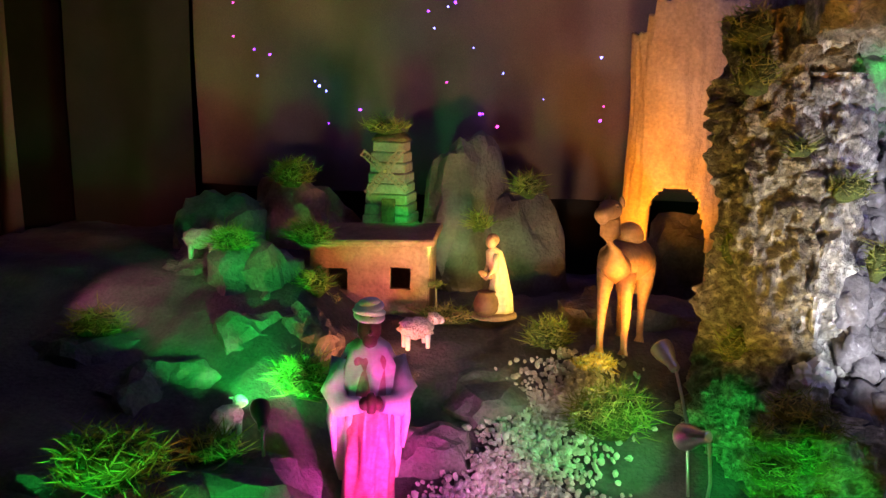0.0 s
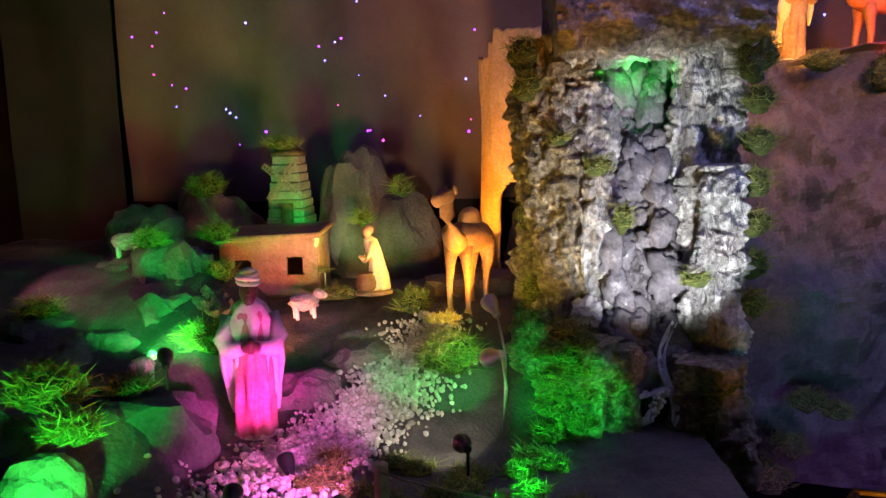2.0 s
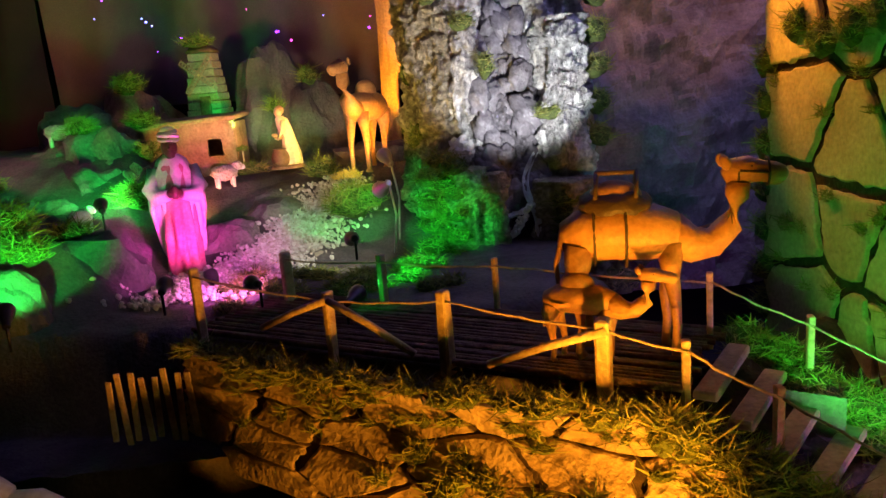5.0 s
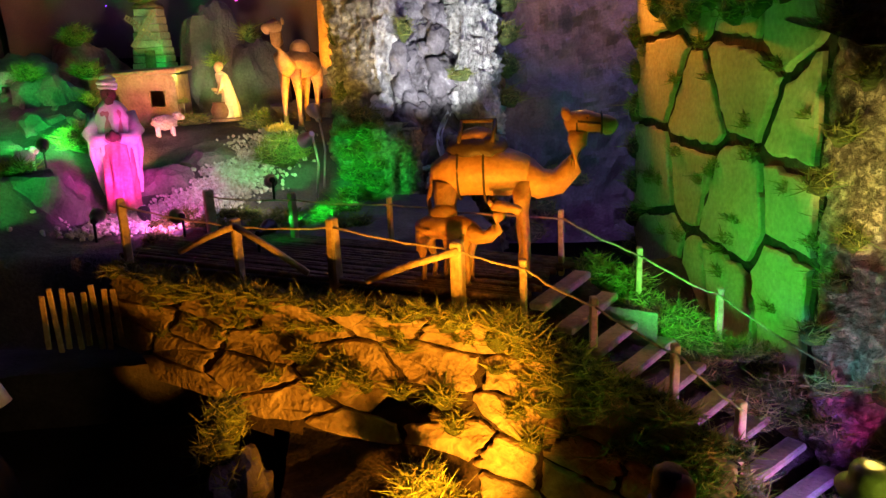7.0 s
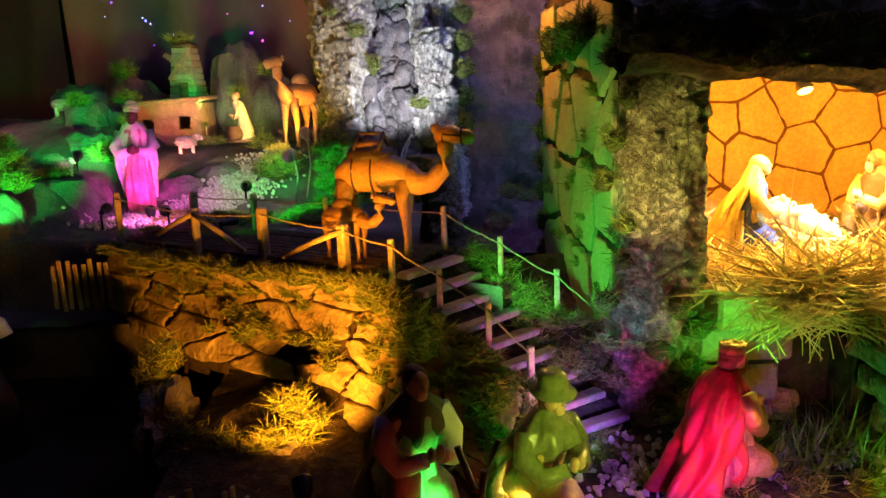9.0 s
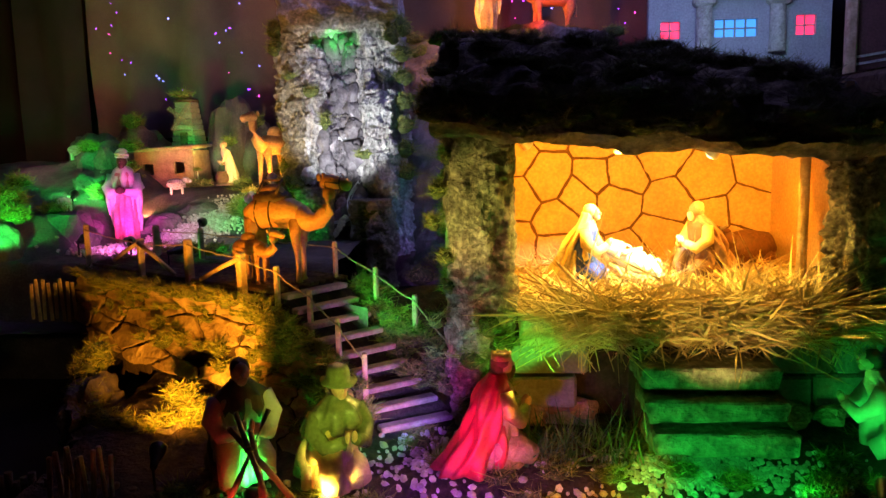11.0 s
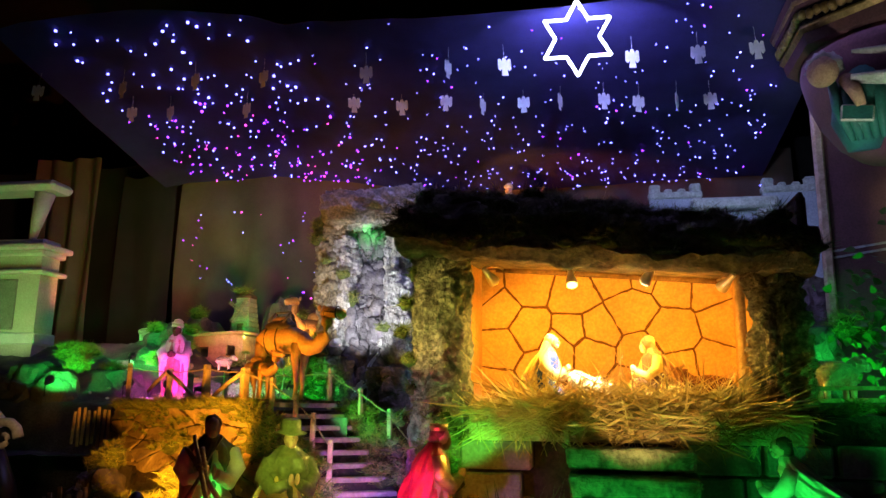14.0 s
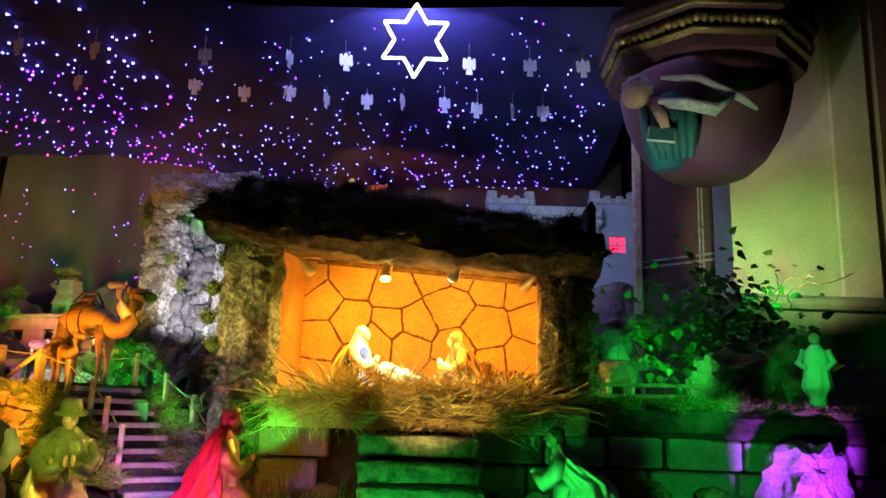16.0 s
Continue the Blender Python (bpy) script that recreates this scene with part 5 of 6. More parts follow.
for x in (.31, .72):
    part("column", bark(bmesh.new(), (x, -.02), .042, .40, .66, nu=24, nv=20, depth=.004, seed=3), M_CASTLETRIM, castle, "stout plaster column")
    part("capital", box(bmesh.new(), (x, -.02, .685), (.13, .09, .05), bevel=.015), M_CASTLETRIM, castle)
for x, z, w, h, m in ((.125, .5375, .11, .095, G_WINRED), (.495, .54, .24, .10, G_WINBLUE), (.885, .545, .11, .11, G_WINRED), (.885, .155, .11, .13, G_DOOR)):
    wn = part("window", box(bmesh.new(), (x, .035, z), (w, .006, h)), m, castle, "back-lit coloured window")
    for k in ([0] if w < .2 else [-.06, 0, .06]):
        part("glazing_bar", box(bmesh.new(), (x + k, .025, z), (.008, .012, h)), M_CASTLE, wn)
    part("glazing_bar", box(bmesh.new(), (x, .024, z), (w, .012, .008)), M_CASTLE, wn)

# ---- star, lights and paper angels ----
pts = []
for k in range(12):
    r = 0.205 if k % 2 == 0 else 0.118
    a = math.pi / 2 + k * math.pi / 6
    pts.append((2.268 + r * 0.88 * math.cos(a), 0.80, 3.088 + r * 0.95 * math.sin(a)))
star = thing("light_star", "six-pointed star of glowing white rope light", "star light")
for k in range(12):
    b = tube(bmesh.new(), [pts[k], Vector(pts[k]).lerp(Vector(pts[(k + 1) % 12]), .5), pts[(k + 1) % 12]], .0072, 10)
    part("tube", b, G_WHITE, star, "", True)
part("hanger", tube(bmesh.new(), [(2.268, 0.80, 3.28), (2.268, 0.86, 3.32)], .0015, 5), M_BLACK, star)
rnd = random.Random(21)
b = bmesh.new()
n = 0
while n < 640:
    u, v = rnd.random(), rnd.random() ** 0.8
    p = Vector(canopy(u, v))
    if u < 0.05 or u > 0.97:
        continue
    if rnd.random() > (0.45 + 0.55 * v):
        continue
    left = p.x < 0.75
    mi = (rnd.choice((0, 1, 1, 2, 0, 1)) if v > 0.45 else 0) if left else (0 if rnd.random() < 0.9 else 1)
    r = rnd.choice((.0036, .0046, .0062)) * ((1.6 if v < .5 else 1.25) if left else 1)
    ball(b, (p.x, p.y, p.z - 0.018), (r, r, r), mi=mi, sub=1)
    n += 1
for _ in range(95):
    x, z = rnd.uniform(-0.95, 3.7), rnd.uniform(2.15, 3.0)
    r = rnd.choice((.0035, .0045, .006))
    ball(b, (x, 3.012, z), (r, r, r), mi=rnd.choice((0, 1, 1, 0, 1, 2)), sub=1)
solid("fairy_lights", b, G_LED, "tiny blue, violet and pink fairy lights across the night cloth", "fairy lights", kind="stuff")


def paper_angel():
    b = bmesh.new()
    def prism(poly):
        lo, hi = [b.verts.new((x, -.001, z)) for x, z in poly], [b.verts.new((x, .001, z)) for x, z in poly]
        b.faces.new(lo), b.faces.new(hi[::-1])
        for i in range(len(poly)):
            j = (i + 1) % len(poly)
            b.faces.new((lo[i], hi[i], hi[j], lo[j]))
    prism([(-.018, -.055), (.018, -.055), (.010, .012), (.013, .03), (.007, .045), (-.007, .045), (-.013, .03), (-.010, .012)])
    prism([(.009, .018), (.022, .040), (.034, .036), (.036, -.016), (.024, -.030), (.012, -.014)])
    prism([(-.009, .018), (-.022, .040), (-.034, .036), (-.036, -.016), (-.024, -.030), (-.012, -.014)])
    return b


first = None
ROW1 = [-0.86, -0.31, 0.14, 0.55, 1.14, 1.59, 1.89, 2.54, 2.86, 3.14]
ROW2 = [-0.57, -0.30, 0.22, 0.92, 1.22, 1.49, 1.71, 1.95, 2.16, 2.41, 2.60, 2.81, 2.99]
for row, y, zs in ((ROW1, 1.08, (3.13, 3.10)), (ROW2, 1.58, (3.17, 3.03))):
    for i, x in enumerate(row):
        z = zs[0] + (zs[1] - zs[0]) * i / len(row) + rnd.uniform(-.015, .015)
        m = pose(x, y, z, 0, rnd.uniform(-6, 6), rnd.choice((0, 20, -25, 70, 10)))
        if first is None:
            first = thing("paper_angel", "white paper angel cut-out hanging on a thread", "paper angel", group="hanging paper angels")
            part("cutout", paper_angel(), M_PAPER, first)
            part("thread", tube(bmesh.new(), [(0, 0, .044), (0, 0, .12)], .0008, 5), M_PAPER, first)
            first.matrix_basis = m
        else:
            copy_thing(first, m)

# ---- church beside the crib ----
pulpit = thing("pulpit", "octagonal wooden pulpit with gilded moulding above the crib", "pulpit", (3.775, 1.1, 0))
PULPIT_SCALE = 0.70


def octa(bm, levels, mi=0):
    levels = [(z, r * PULPIT_SCALE) for z, r in levels]
    return rings(bm, [[(r * math.cos(radians(22.5 + 45 * k)), r * math.sin(radians(22.5 + 45 * k)), z) for k in range(8)] for z, r in levels], mi=mi, cap=True)


b = octa(bmesh.new(), [(3.03, .60), (3.03, .70), (3.08, .72)])
for f in b.faces:
    f.smooth = False
part("lower_moulding", b, M_MAROON, pulpit, "maroon lower moulding")
b = octa(bmesh.new(), [(3.08, .715), (3.10, .735), (3.10, .745), (3.115, .745)])
part("gilt_line", b, M_GOLD, pulpit, "thin gilt line")
b = octa(bmesh.new(), [(3.115, .70), (3.20, .74)])
part("frieze", b, M_BLACK, pulpit, "dark frieze")
b = bmesh.new()
for k in range(8):
    p, q = (Vector((.745 * PULPIT_SCALE * math.cos(radians(22.5 + 45 * j)), .745 * PULPIT_SCALE * math.sin(radians(22.5 + 45 * j)), 3.158)) for j in (k, k + 1))
    for i in range(11):
        c = p.lerp(q, (i + .5) / 11) + Vector((0, 0, rnd.uniform(-.006, .006)))
        ball(b, tuple(c), (.022, .022, .026), mi=0, sub=2, lump=.35, freq=4, seed=i)
part("carved_leaves", b, M_GOLD, pulpit, "gilded carved leaf ornament")
b = octa(bmesh.new(), [(3.20, .76), (3.25, .80), (3.28, .80), (3.30, .78), (3.75, .76)])
part("body", b, M_MAROON, pulpit, "maroon panelled body")
b = octa(bmesh.new(), [(3.215, .775), (3.235, .79), (3.24, .775)])
part("gilt_line", b, M_GOLD, pulpit, "thin gilt line")
b = bmesh.new()
rings(b, [[(r * math.cos(2 * math.pi * k / 32), r * math.sin(2 * math.pi * k / 32), z) for k in range(32)] for z, r in ((2.50, .05), (2.512, .13), (2.54, .21), (2.61, .29), (2.72, .36), (2.84, .405), (2.96, .43), (3.03, .42))])
part("corbel", b, M_MAROON, pulpit, "rounded dark corbel under the pulpit")
# carved bearer under the pulpit
b = bmesh.new()
tube(b, [(-.02, .05, -.30), (-.02, .02, -.18), (0, 0, -.06), (.02, .02, .04)], [.08, .15, .15, .09], 16, 0, .8)
for i in range(6):
    tube(b, [(-.11 + .045 * i, -.10, -.02), (-.09 + .04 * i, -.12, -.15), (-.05 + .03 * i, -.07, -.29)], [.02, .03, .012], 8, 0)
ball(b, (-.14, -.14, .03), (.065, .075, .07), (0, 0, 30), 1, 3)
ball(b, (-.13, -.12, .06), (.075, .08, .06), (0, 0, 30), 2, 3, .3, 6)
tube(b, [(-.02, -.16, .09), (.15, -.14, .07), (.33, -.10, -.03), (.40, -.08, -.09)], [.012, .035, .03, .012], 10, 2, .5)
tube(b, [(-.03, -.17, -.04), (.10, -.17, -.06), (.22, -.15, -.10), (.30, -.13, -.03)], [.03, .045, .04, .02], 10, 3, .5)
box(b, (-.02, -.17, -.20), (.13, .03, .075), (0, 8, 10), .008, 3)
tube(b, [(-.05, -.12, -.02), (-.02, -.18, -.10), (0, -.18, -.17)], [.035, .03, .02], 10, 1)
statue("bearer_statue", b, [M_TEAL, M_CLAY, M_GREYSTONE, M_CASTLETRIM], "carved bearer statue in teal robe holding a scroll under the pulpit", "statue", (3.52, 0.86, 2.80), -22)

wallr = thing("church_pier", "pale plastered church pier with pilaster and stone ledge", "wall", kind="structure")
part("shaft", box(bmesh.new(), (4.75, 1.75, 3.3), (1.5, 0.7, 2.7)), M_PLASTER, wallr, "pale plaster face")
part("pilaster", box(bmesh.new(), (4.66, 1.38, 3.3), (0.22, 0.08, 2.7), bevel=.01), M_PLASTER, wallr, "flat pilaster")
part("pilaster", box(bmesh.new(), (4.98, 1.36, 3.3), (0.25, 0.12, 2.7), bevel=.01), M_MAROON, wallr, "dark pilaster")
part("ledge", box(bmesh.new(), (4.75, 1.70, 1.93), (1.6, 0.85, 0.07), bevel=.02), M_GREYSTONE, wallr, "moulded grey stone ledge")
part("plinth", box(bmesh.new(), (4.75, 1.74, 0.95), (1.52, 0.75, 1.9), bevel=.01), M_GREYSTONE, wallr, "grey stone plinth")
panel = thing("painted_panel", "dark maroon panelled door with pale painted lines", "panel", (3.84, 1.72, 0), -6)
part("board", box(bmesh.new(), (0, 0, 1.75), (0.56, 0.04, 3.5)), M_MAROON, panel)
for x in (.08, .10, .225):
    part("painted_line", box(bmesh.new(), (x, -.024, 2.3), (.010, .006, 1.6)), M_CASTLETRIM, panel)
for z in (2.20, 2.235):
    part("painted_line", box(bmesh.new(), (0, -.025, z), (.50, .006, .012), (0, -8, 0)), M_CASTLETRIM, panel)
part("post", box(bmesh.new(), (-.27, -.02, 1.75), (.05, .06, 3.5), bevel=.01), M_WOOD, panel)

altar = thing("altar_pedestal", "pale moulded altar pedestal with painted panel", "pedestal", (-1.68, 1.97, -0.04))
part("shaft", box(bmesh.new(), (0, 0, 1.2), (.70, .18, 2.4)), M_PLASTER, altar)
for z, w, h in ((2.42, .82, .04), (2.38, .76, .04), (2.25, .79, .03), (2.46, .70, .04), (1.80, .74, .08)):
    part("moulding", box(bmesh.new(), (0, 0, z), (w, .18 + (w - .70), h), bevel=.01), M_WHITE, altar)
part("painted_field", box(bmesh.new(), (-.02, -.094, 2.03), (.42, .012, .34), bevel=.004), M_GREYSTONE, altar, "veined painted panel")
b = bmesh.new()
tube(b, [(.20, -.02, 2.48), (.22, -.02, 2.60), (.26, -.02, 2.82)], [.02, .04, .07], 10)
part("bracket", b, M_WHITE, altar, "tapering pale bracket", True)
part("cornice", box(bmesh.new(), (.0, 0, 2.86), (.78, .24, .07), bevel=.03), M_WHITE, altar)
# carved console with a volute, near the crib's front corner
console = thing("console_scroll", "carved pale volute on a dark glossy console", "console", (-0.10, 0.22, 0))
b = tube(bmesh.new(), [(.004 + (.075 - .0045 * k) * math.cos(k * .55), 0, 1.20 + (.075 - .0045 * k) * math.sin(k * .55)) for k in range(15)], [.022 - .001 * k for k in range(15)], 10)
part("volute", b, M_PLASTER, console, "", True)
b = tube(bmesh.new(), [(-.09, 0, 1.34), (-.06, 0, 1.28), (-.02, 0, 1.26)], [.03, .04, .03], 10)
part("crest", b, M_PLASTER, console, "", True)
b = tube(bmesh.new(), [(-.06, .02, 1.15), (-.02, .02, 1.0), (.0, .02, .8), (-.05, .02, .5), (-.03, .02, 0)], [.05, .08, .10, .12, .14], 14)
part("body", b, M_BLACK, console, "dark glossy console body", True)

# ---- fences, sticks and small wood ----
fence = thing("rail_fence", "little wooden rail fence before the sheep", "fence", (3.02, 0.14, 1.34), 4)
for x in (0.0, 0.34):
    part("post", box(bmesh.new(), (x, 0, .055), (.022, .012, .12), bevel=.002), M_WOOD, fence)
for z in (.045, .085):
    part("rail", box(bmesh.new(), (.19, -.010, z), (.42, .007, .014), (0, -1, 0), .002), M_WOOD, fence)
fence = thing("picket_fence", "row of tiny wooden pickets beside the bank", "fence", (-0.09, 0.66, 1.16), -4)
for i in range(8):
    part("picket", box(bmesh.new(), (.027 * i, 0, .07 + .004 * (i % 3)), (.015, .006, .15 + .01 * ((i * 7) % 4)), (0, 2 * (-1) ** i, 0), .002), M_WOOD, fence)
fence = thing("picket_fence", "short bundle of upright split sticks below the bank", "fence", (0.66, -0.50, 0.93))
for i in range(9):
    part("picket", box(bmesh.new(), (.020 * i, .012 * math.sin(i), .07), (.013, .008, .13 + .02 * ((i * 5) % 4)), (0, 4 * (-1) ** i, 10 * i), .002), M_WOOD, fence)
fence = thing("log_edging", "low edging of split logs in front of the hollow", "edging", (0.35, -0.35, 0.89))
for i in range(24):
    part("log", tube(bmesh.new(), [(.027 * i, -.006 * i, 0), (.027 * i, -.006 * i, .05 + .008 * ((i * 7) % 5))], .011, 7), M_TWIG, fence)
tent = thing("tripod", "tripod of rough sticks lashed over a campfire", "tripod", (1.27, -0.70, 0.95))
for a, b2 in (((-.11, -.03, 0), (.04, .02, .31)), ((.06, -.02, 0), (-.03, .0, .31)), ((.10, .10, 0), (-.04, -.02, .28)), ((-.02, .12, 0), (.012, -.03, .28))):
    part("stick", tube(bmesh.new(), [a, Vector(a).lerp(Vector(b2), .5) + Vector((.006, 0, 0)), b2], [.0085, .0075, .006], 8), M_PALEWOOD, tent, "", True)
part("lashing", tube(bmesh.new(), [(.012 * math.cos(k), .012 * math.sin(k), .215 + .002 * k) for k in range(14)], .004, 6), M_ROPE, tent, "cord lashing", True)
rnd = random.Random(31)
b = bmesh.new()
for i in range(40):
    crag(b, (1.25 + rnd.gauss(0, .06), -.66 + rnd.gauss(0, .05), .975), (.018, .015, .014), 0, .3, 2, i, 2)
solid("embers", b, mat("glassy_ember_stones", (.6, .5, .45), (.4, .3, .25), 20, .4, .3), "heap of pale stones under a red light as embers", "campfire", kind="stuff")


# ---- straw, gravel, moss and plants ----
def straw_spot(r):
    x, y = r.uniform(1.88, 2.90), r.uniform(-.12, .74)
    return (x, y, 1.330 + .022 * r.random() + (.012 if y > .55 else 0))


b = blades(bmesh.new(), 3800, straw_spot, .11, .0030, 3, .22, .7)
def straw_lip(r):
    t = r.random()
    return (r.uniform(2.03, 2.76), -.02 - .14 * t, 1.352 - .085 * t * t + .022 * math.sin(3.14 * t) * r.random())
blades(b, 2600, straw_lip, .13, .0034, 4, .25, 1.2)
rnd = random.Random(8)
for _ in range(420):
    x = rnd.choice((rnd.uniform(1.92, 2.2), rnd.uniform(1.92, 2.88), rnd.uniform(2.55, 2.88)))
    p = Vector((x, -.12 - .08 * rnd.random(), 1.31 + rnd.uniform(-.02, .03)))
    e = p + Vector((rnd.gauss(0, .09), -.02 - .03 * rnd.random(), -.02 - .09 * rnd.random() ** 2))
    tube(b, [p, p.lerp(e, .5) + Vector((rnd.gauss(0, .015), -.012, .01)), e], .0013, 4)
solid("straw", b, M_STRAW, "loose golden straw strewn over the stable floor and lip", "straw", kind="stuff")


def pebbles(n, where, r0, r1, seed, label, material=M_GRAVEL, name="gravel"):
    b = bmesh.new()
    rnd = random.Random(seed)
    for i in range(n):
        x, y, z = where(rnd)
        r = rnd.uniform(r0, r1)
        v, _ = ico(b, 1)
        m = pose(x, y, z, rnd.uniform(0, 90), rnd.uniform(0, 90), rnd.uniform(0, 90)) @ Matrix.Diagonal((r, r * rnd.uniform(.6, 1), r * rnd.uniform(.5, .9), 1))
        for q in v:
            q.co = m @ (q.co * rnd.uniform(.8, 1.15))
    return solid(name, b, material, label, "gravel", kind="stuff")


def path_spot(r):
    t = r.random() ** 1.1
    c = Vector((-0.03, 1.20, 0)).lerp(Vector((0.42, 1.98, 0)), t)
    w = 0.18 * (1 - .40 * t)
    x, y = c.x + r.gauss(0, w * .55), c.y + r.uniform(-.12, .12)
    return (x, y, village_z(x, y) + .004 + .012 * r.random())


pebbles(4600, path_spot, .005, .0125, 3, "pale pebble path that winds up to the village")
pebbles(900, lambda r: (lambda x, y: (x, y, ground_z(x, y) + .004))(2.36 + r.gauss(0, .13), -.33 + r.gauss(0, .06)), .006, .014, 6, "pale lichen stones before the stable steps")
pebbles(1500, lambda r: (lambda x, y: (x, y, ground_z(x, y) + .005))(r.uniform(1.0, 3.2), -.60 + r.gauss(0, .08)), .006, .015, 8, "mixed pale stones along the front edge")
pebbles(260, lambda r: (lambda x, y: (x, y, ground_z(x, y) + .004))(1.66 + r.gauss(0, .11), -.28 + r.gauss(0, .07)), .006, .014, 9, "pale stones at the foot of the stairs")
rnd = random.Random(12)
for k, (x, y, s) in enumerate(((1.98, -.02, .06), (2.08, -.03, .05), (2.68, -.08, .06), (2.78, -.10, .045), (3.15, -.06, .07), (3.35, -.1, .06), (1.92, -.10, .05))):
    rock((x, y, ground_z(x, y) + s * .45 + .02), (s, s * .8, s * .7), 30 + k, "broken reddish rock against the stable base", M_CLAY, lump=.25)


def along(f, n, sx, sy, sz, seed, jit=.02):
    r = random.Random(seed)
    out = []
    for i in range(n):
        x, y, z = f((i + r.random()) / n)
        out.append((x + r.gauss(0, jit), y + r.gauss(0, jit), z + r.gauss(0, jit * .4), sx * r.uniform(.6, 1.4), sy * r.uniform(.6, 1.4), sz * r.uniform(.6, 1.3)))
    return out


def bank_top(t):
    p = bank(t, 1.0, .012)
    return (p[0], p[1], p[2] + .008)


moss(along(bank_top, 56, .034, .026, .020, 1, .012), "olive moss along the bank's upper edge", 300, 1)
moss([(*bank(u, v, .02), s, s * .8, s * .8) for u, v, s in ((.36, .72, .035), (.40, .60, .045), (.44, .66, .03), (.56, .62, .035), (.58, .50, .03), (.70, .55, .03), (.72, .75, .04), (.78, .82, .045), (.86, .75, .035), (.93, .8, .04), (.66, .95, .035), (.97, .55, .05), (.9, .4, .03))], "moss tufts clinging to the bank wall", 320, 2)
moss(along(lambda t: (1.06 + .40 * t - .03, .13 - .30 * t - .03, 1.32 - .28 * t), 14, .05, .04, .035, 3), "yellow-green moss beside the stairs", 340, 3, length=.03)
moss(along(lambda t: (1.30 + .42 * t, .44 - .46 * t, 1.33 - .24 * t), 22, .05, .045, .03, 4, .03), "dark green moss on the slope under the rail", 340, 4)
r = random.Random(41)
moss([(*bank(r.uniform(.08, .97), r.uniform(.45, 1.0) ** .7, .012), r.uniform(.012, .034), r.uniform(.010, .022), r.uniform(.008, .024)) for _ in range(60)], "small moss tufts in the joints of the bank wall", 300, 21, length=.028)
moss([(1.668 - .0814 * t, .07 + t, r.uniform(1.15, 1.98), .010, r.uniform(.012, .03), r.uniform(.01, .03)) for t in (.82 * k / 34 for k in range(34))], "moss tufts in the joints of the stable wall", 240, 22, length=.018, core=False)
moss([(1.32 + .035 * k, .42 - .055 * k + .02 * math.sin(3 * k), 1.30 - .030 * k, .05, .045, .032) for k in range(8)] + [(1.40, .30, 1.27, .06, .06, .04), (1.46, .24, 1.22, .05, .05, .03)], "dark moss between the stairs and the rope rail", 320, 24)
# mossy rim of the dark hollow under the bank
moss([(0.44, 0.18, 1.13, .05, .06, .07), (0.43, 0.10, 1.08, .05, .05, .08), (0.47, 0.02, 1.03, .055, .05, .07), (0.53, -0.05, .99, .05, .05, .06), (0.60, -.08, .99, .05, .04, .04), (.66, -.09, 1.0, .04, .04, .03)], "dry brown-green moss on the hollow's rim", 340, 5)
moss([(.83, -.06, 1.08, .05, .045, .04), (.88, -.06, 1.03, .05, .045, .035), (.79, -.10, 1.00, .05, .05, .035), (.86, -.10, .99, .05, .045, .03), (.76, -.12, .98, .05, .04, .03)], "bright moss and dry sprigs by the amber spotlight", 380, 6, length=.03)
rock((0.47, 0.06, 1.0), (.07, .16, .10), 51, "dark mossy rock round the hollow", M_DARKROCK)
rock((0.60, -0.10, .93), (.16, .06, .07), 52, "dark mossy rock below the hollow", M_DARKROCK)
rock((0.82, -0.12, .93), (.10, .08, .08), 53, "mossy rock beside the amber spotlight", M_DARKROCK)
# trunk moss
moss([(.775 + .05 * math.sin(i * 2.1), 1.475 - .015 * (i % 3), 1.66 - .026 * i, .05, .05, .035) for i in range(16)], "moss that runs down the cork trunk's foot", 320, 7)
moss([(1.36, 1.64, 2.40 - .12 * i, .05, .05, .05) for i in range(7)] + [(1.33, 1.62, 2.42, .06, .05, .07), (1.31, 1.58, 2.36, .04, .04, .05)], "dark green moss down the cork pier's outer side", 320, 8)
moss([(.70, 1.66, 2.33, .05, .04, .05), (.69, 1.70, 2.42, .05, .05, .06), (.78, 1.60, 2.18, .03, .02, .02), (.89, 1.60, 2.10, .045, .02, .035), (.96, 1.58, 1.95, .03, .02, .05), (1.16, 1.54, 1.78, .05, .03, .03), (.95, 1.76, 2.43, .05, .03, .02), (1.1, 1.76, 2.43, .06, .03, .02), (.72, 1.68, 1.72, .04, .03, .06), (.70, 1.72, 1.95, .025, .03, .05)], "moss tufts caught in the cork bark", 320, 9)
moss([(1.20, 1.44, 1.50 - .05 * i, .07, .05, .045) for i in range(7)], "brownish hanging moss on the lower pier", 320, 10)
moss([(1.56, 1.68, 1.36, .07, .05, .04), (1.63, 1.64, 1.34, .05, .045, .03), (1.50, 1.66, 1.22, .06, .05, .05), (1.42, 1.62, 1.14, .08, .06, .06)], "dim moss at the foot of the dark hill", 320, 23)
# stable moss
moss([(1.66 + .03 * math.sin(i * 1.7), -.02 + .03 * math.cos(i * 2.3), 1.90 - .10 * i, .03, .03, .03) for i in range(9)], "moss down the stable's cork trunk", 300, 11)
moss([(1.61, .12 + .11 * i, 1.98 - .02 * (i % 3), .03, .05, .05) for i in range(7)] + [(1.61, .92, 1.9 - .11 * i, .035, .04, .05) for i in range(8)] + [(1.70, .07, 1.90 - .13 * i, .016, .02, .04) for i in range(5)], "moss framing the stable's outer wall", 300, 12)
moss([(1.80 + .05 * math.sin(i * 2.2), -.09, 1.30 - .05 * i, .05, .03, .04) for i in range(6)], "moss at the cork trunk's foot", 300, 13)
roof_lumps = []
r = random.Random(77)
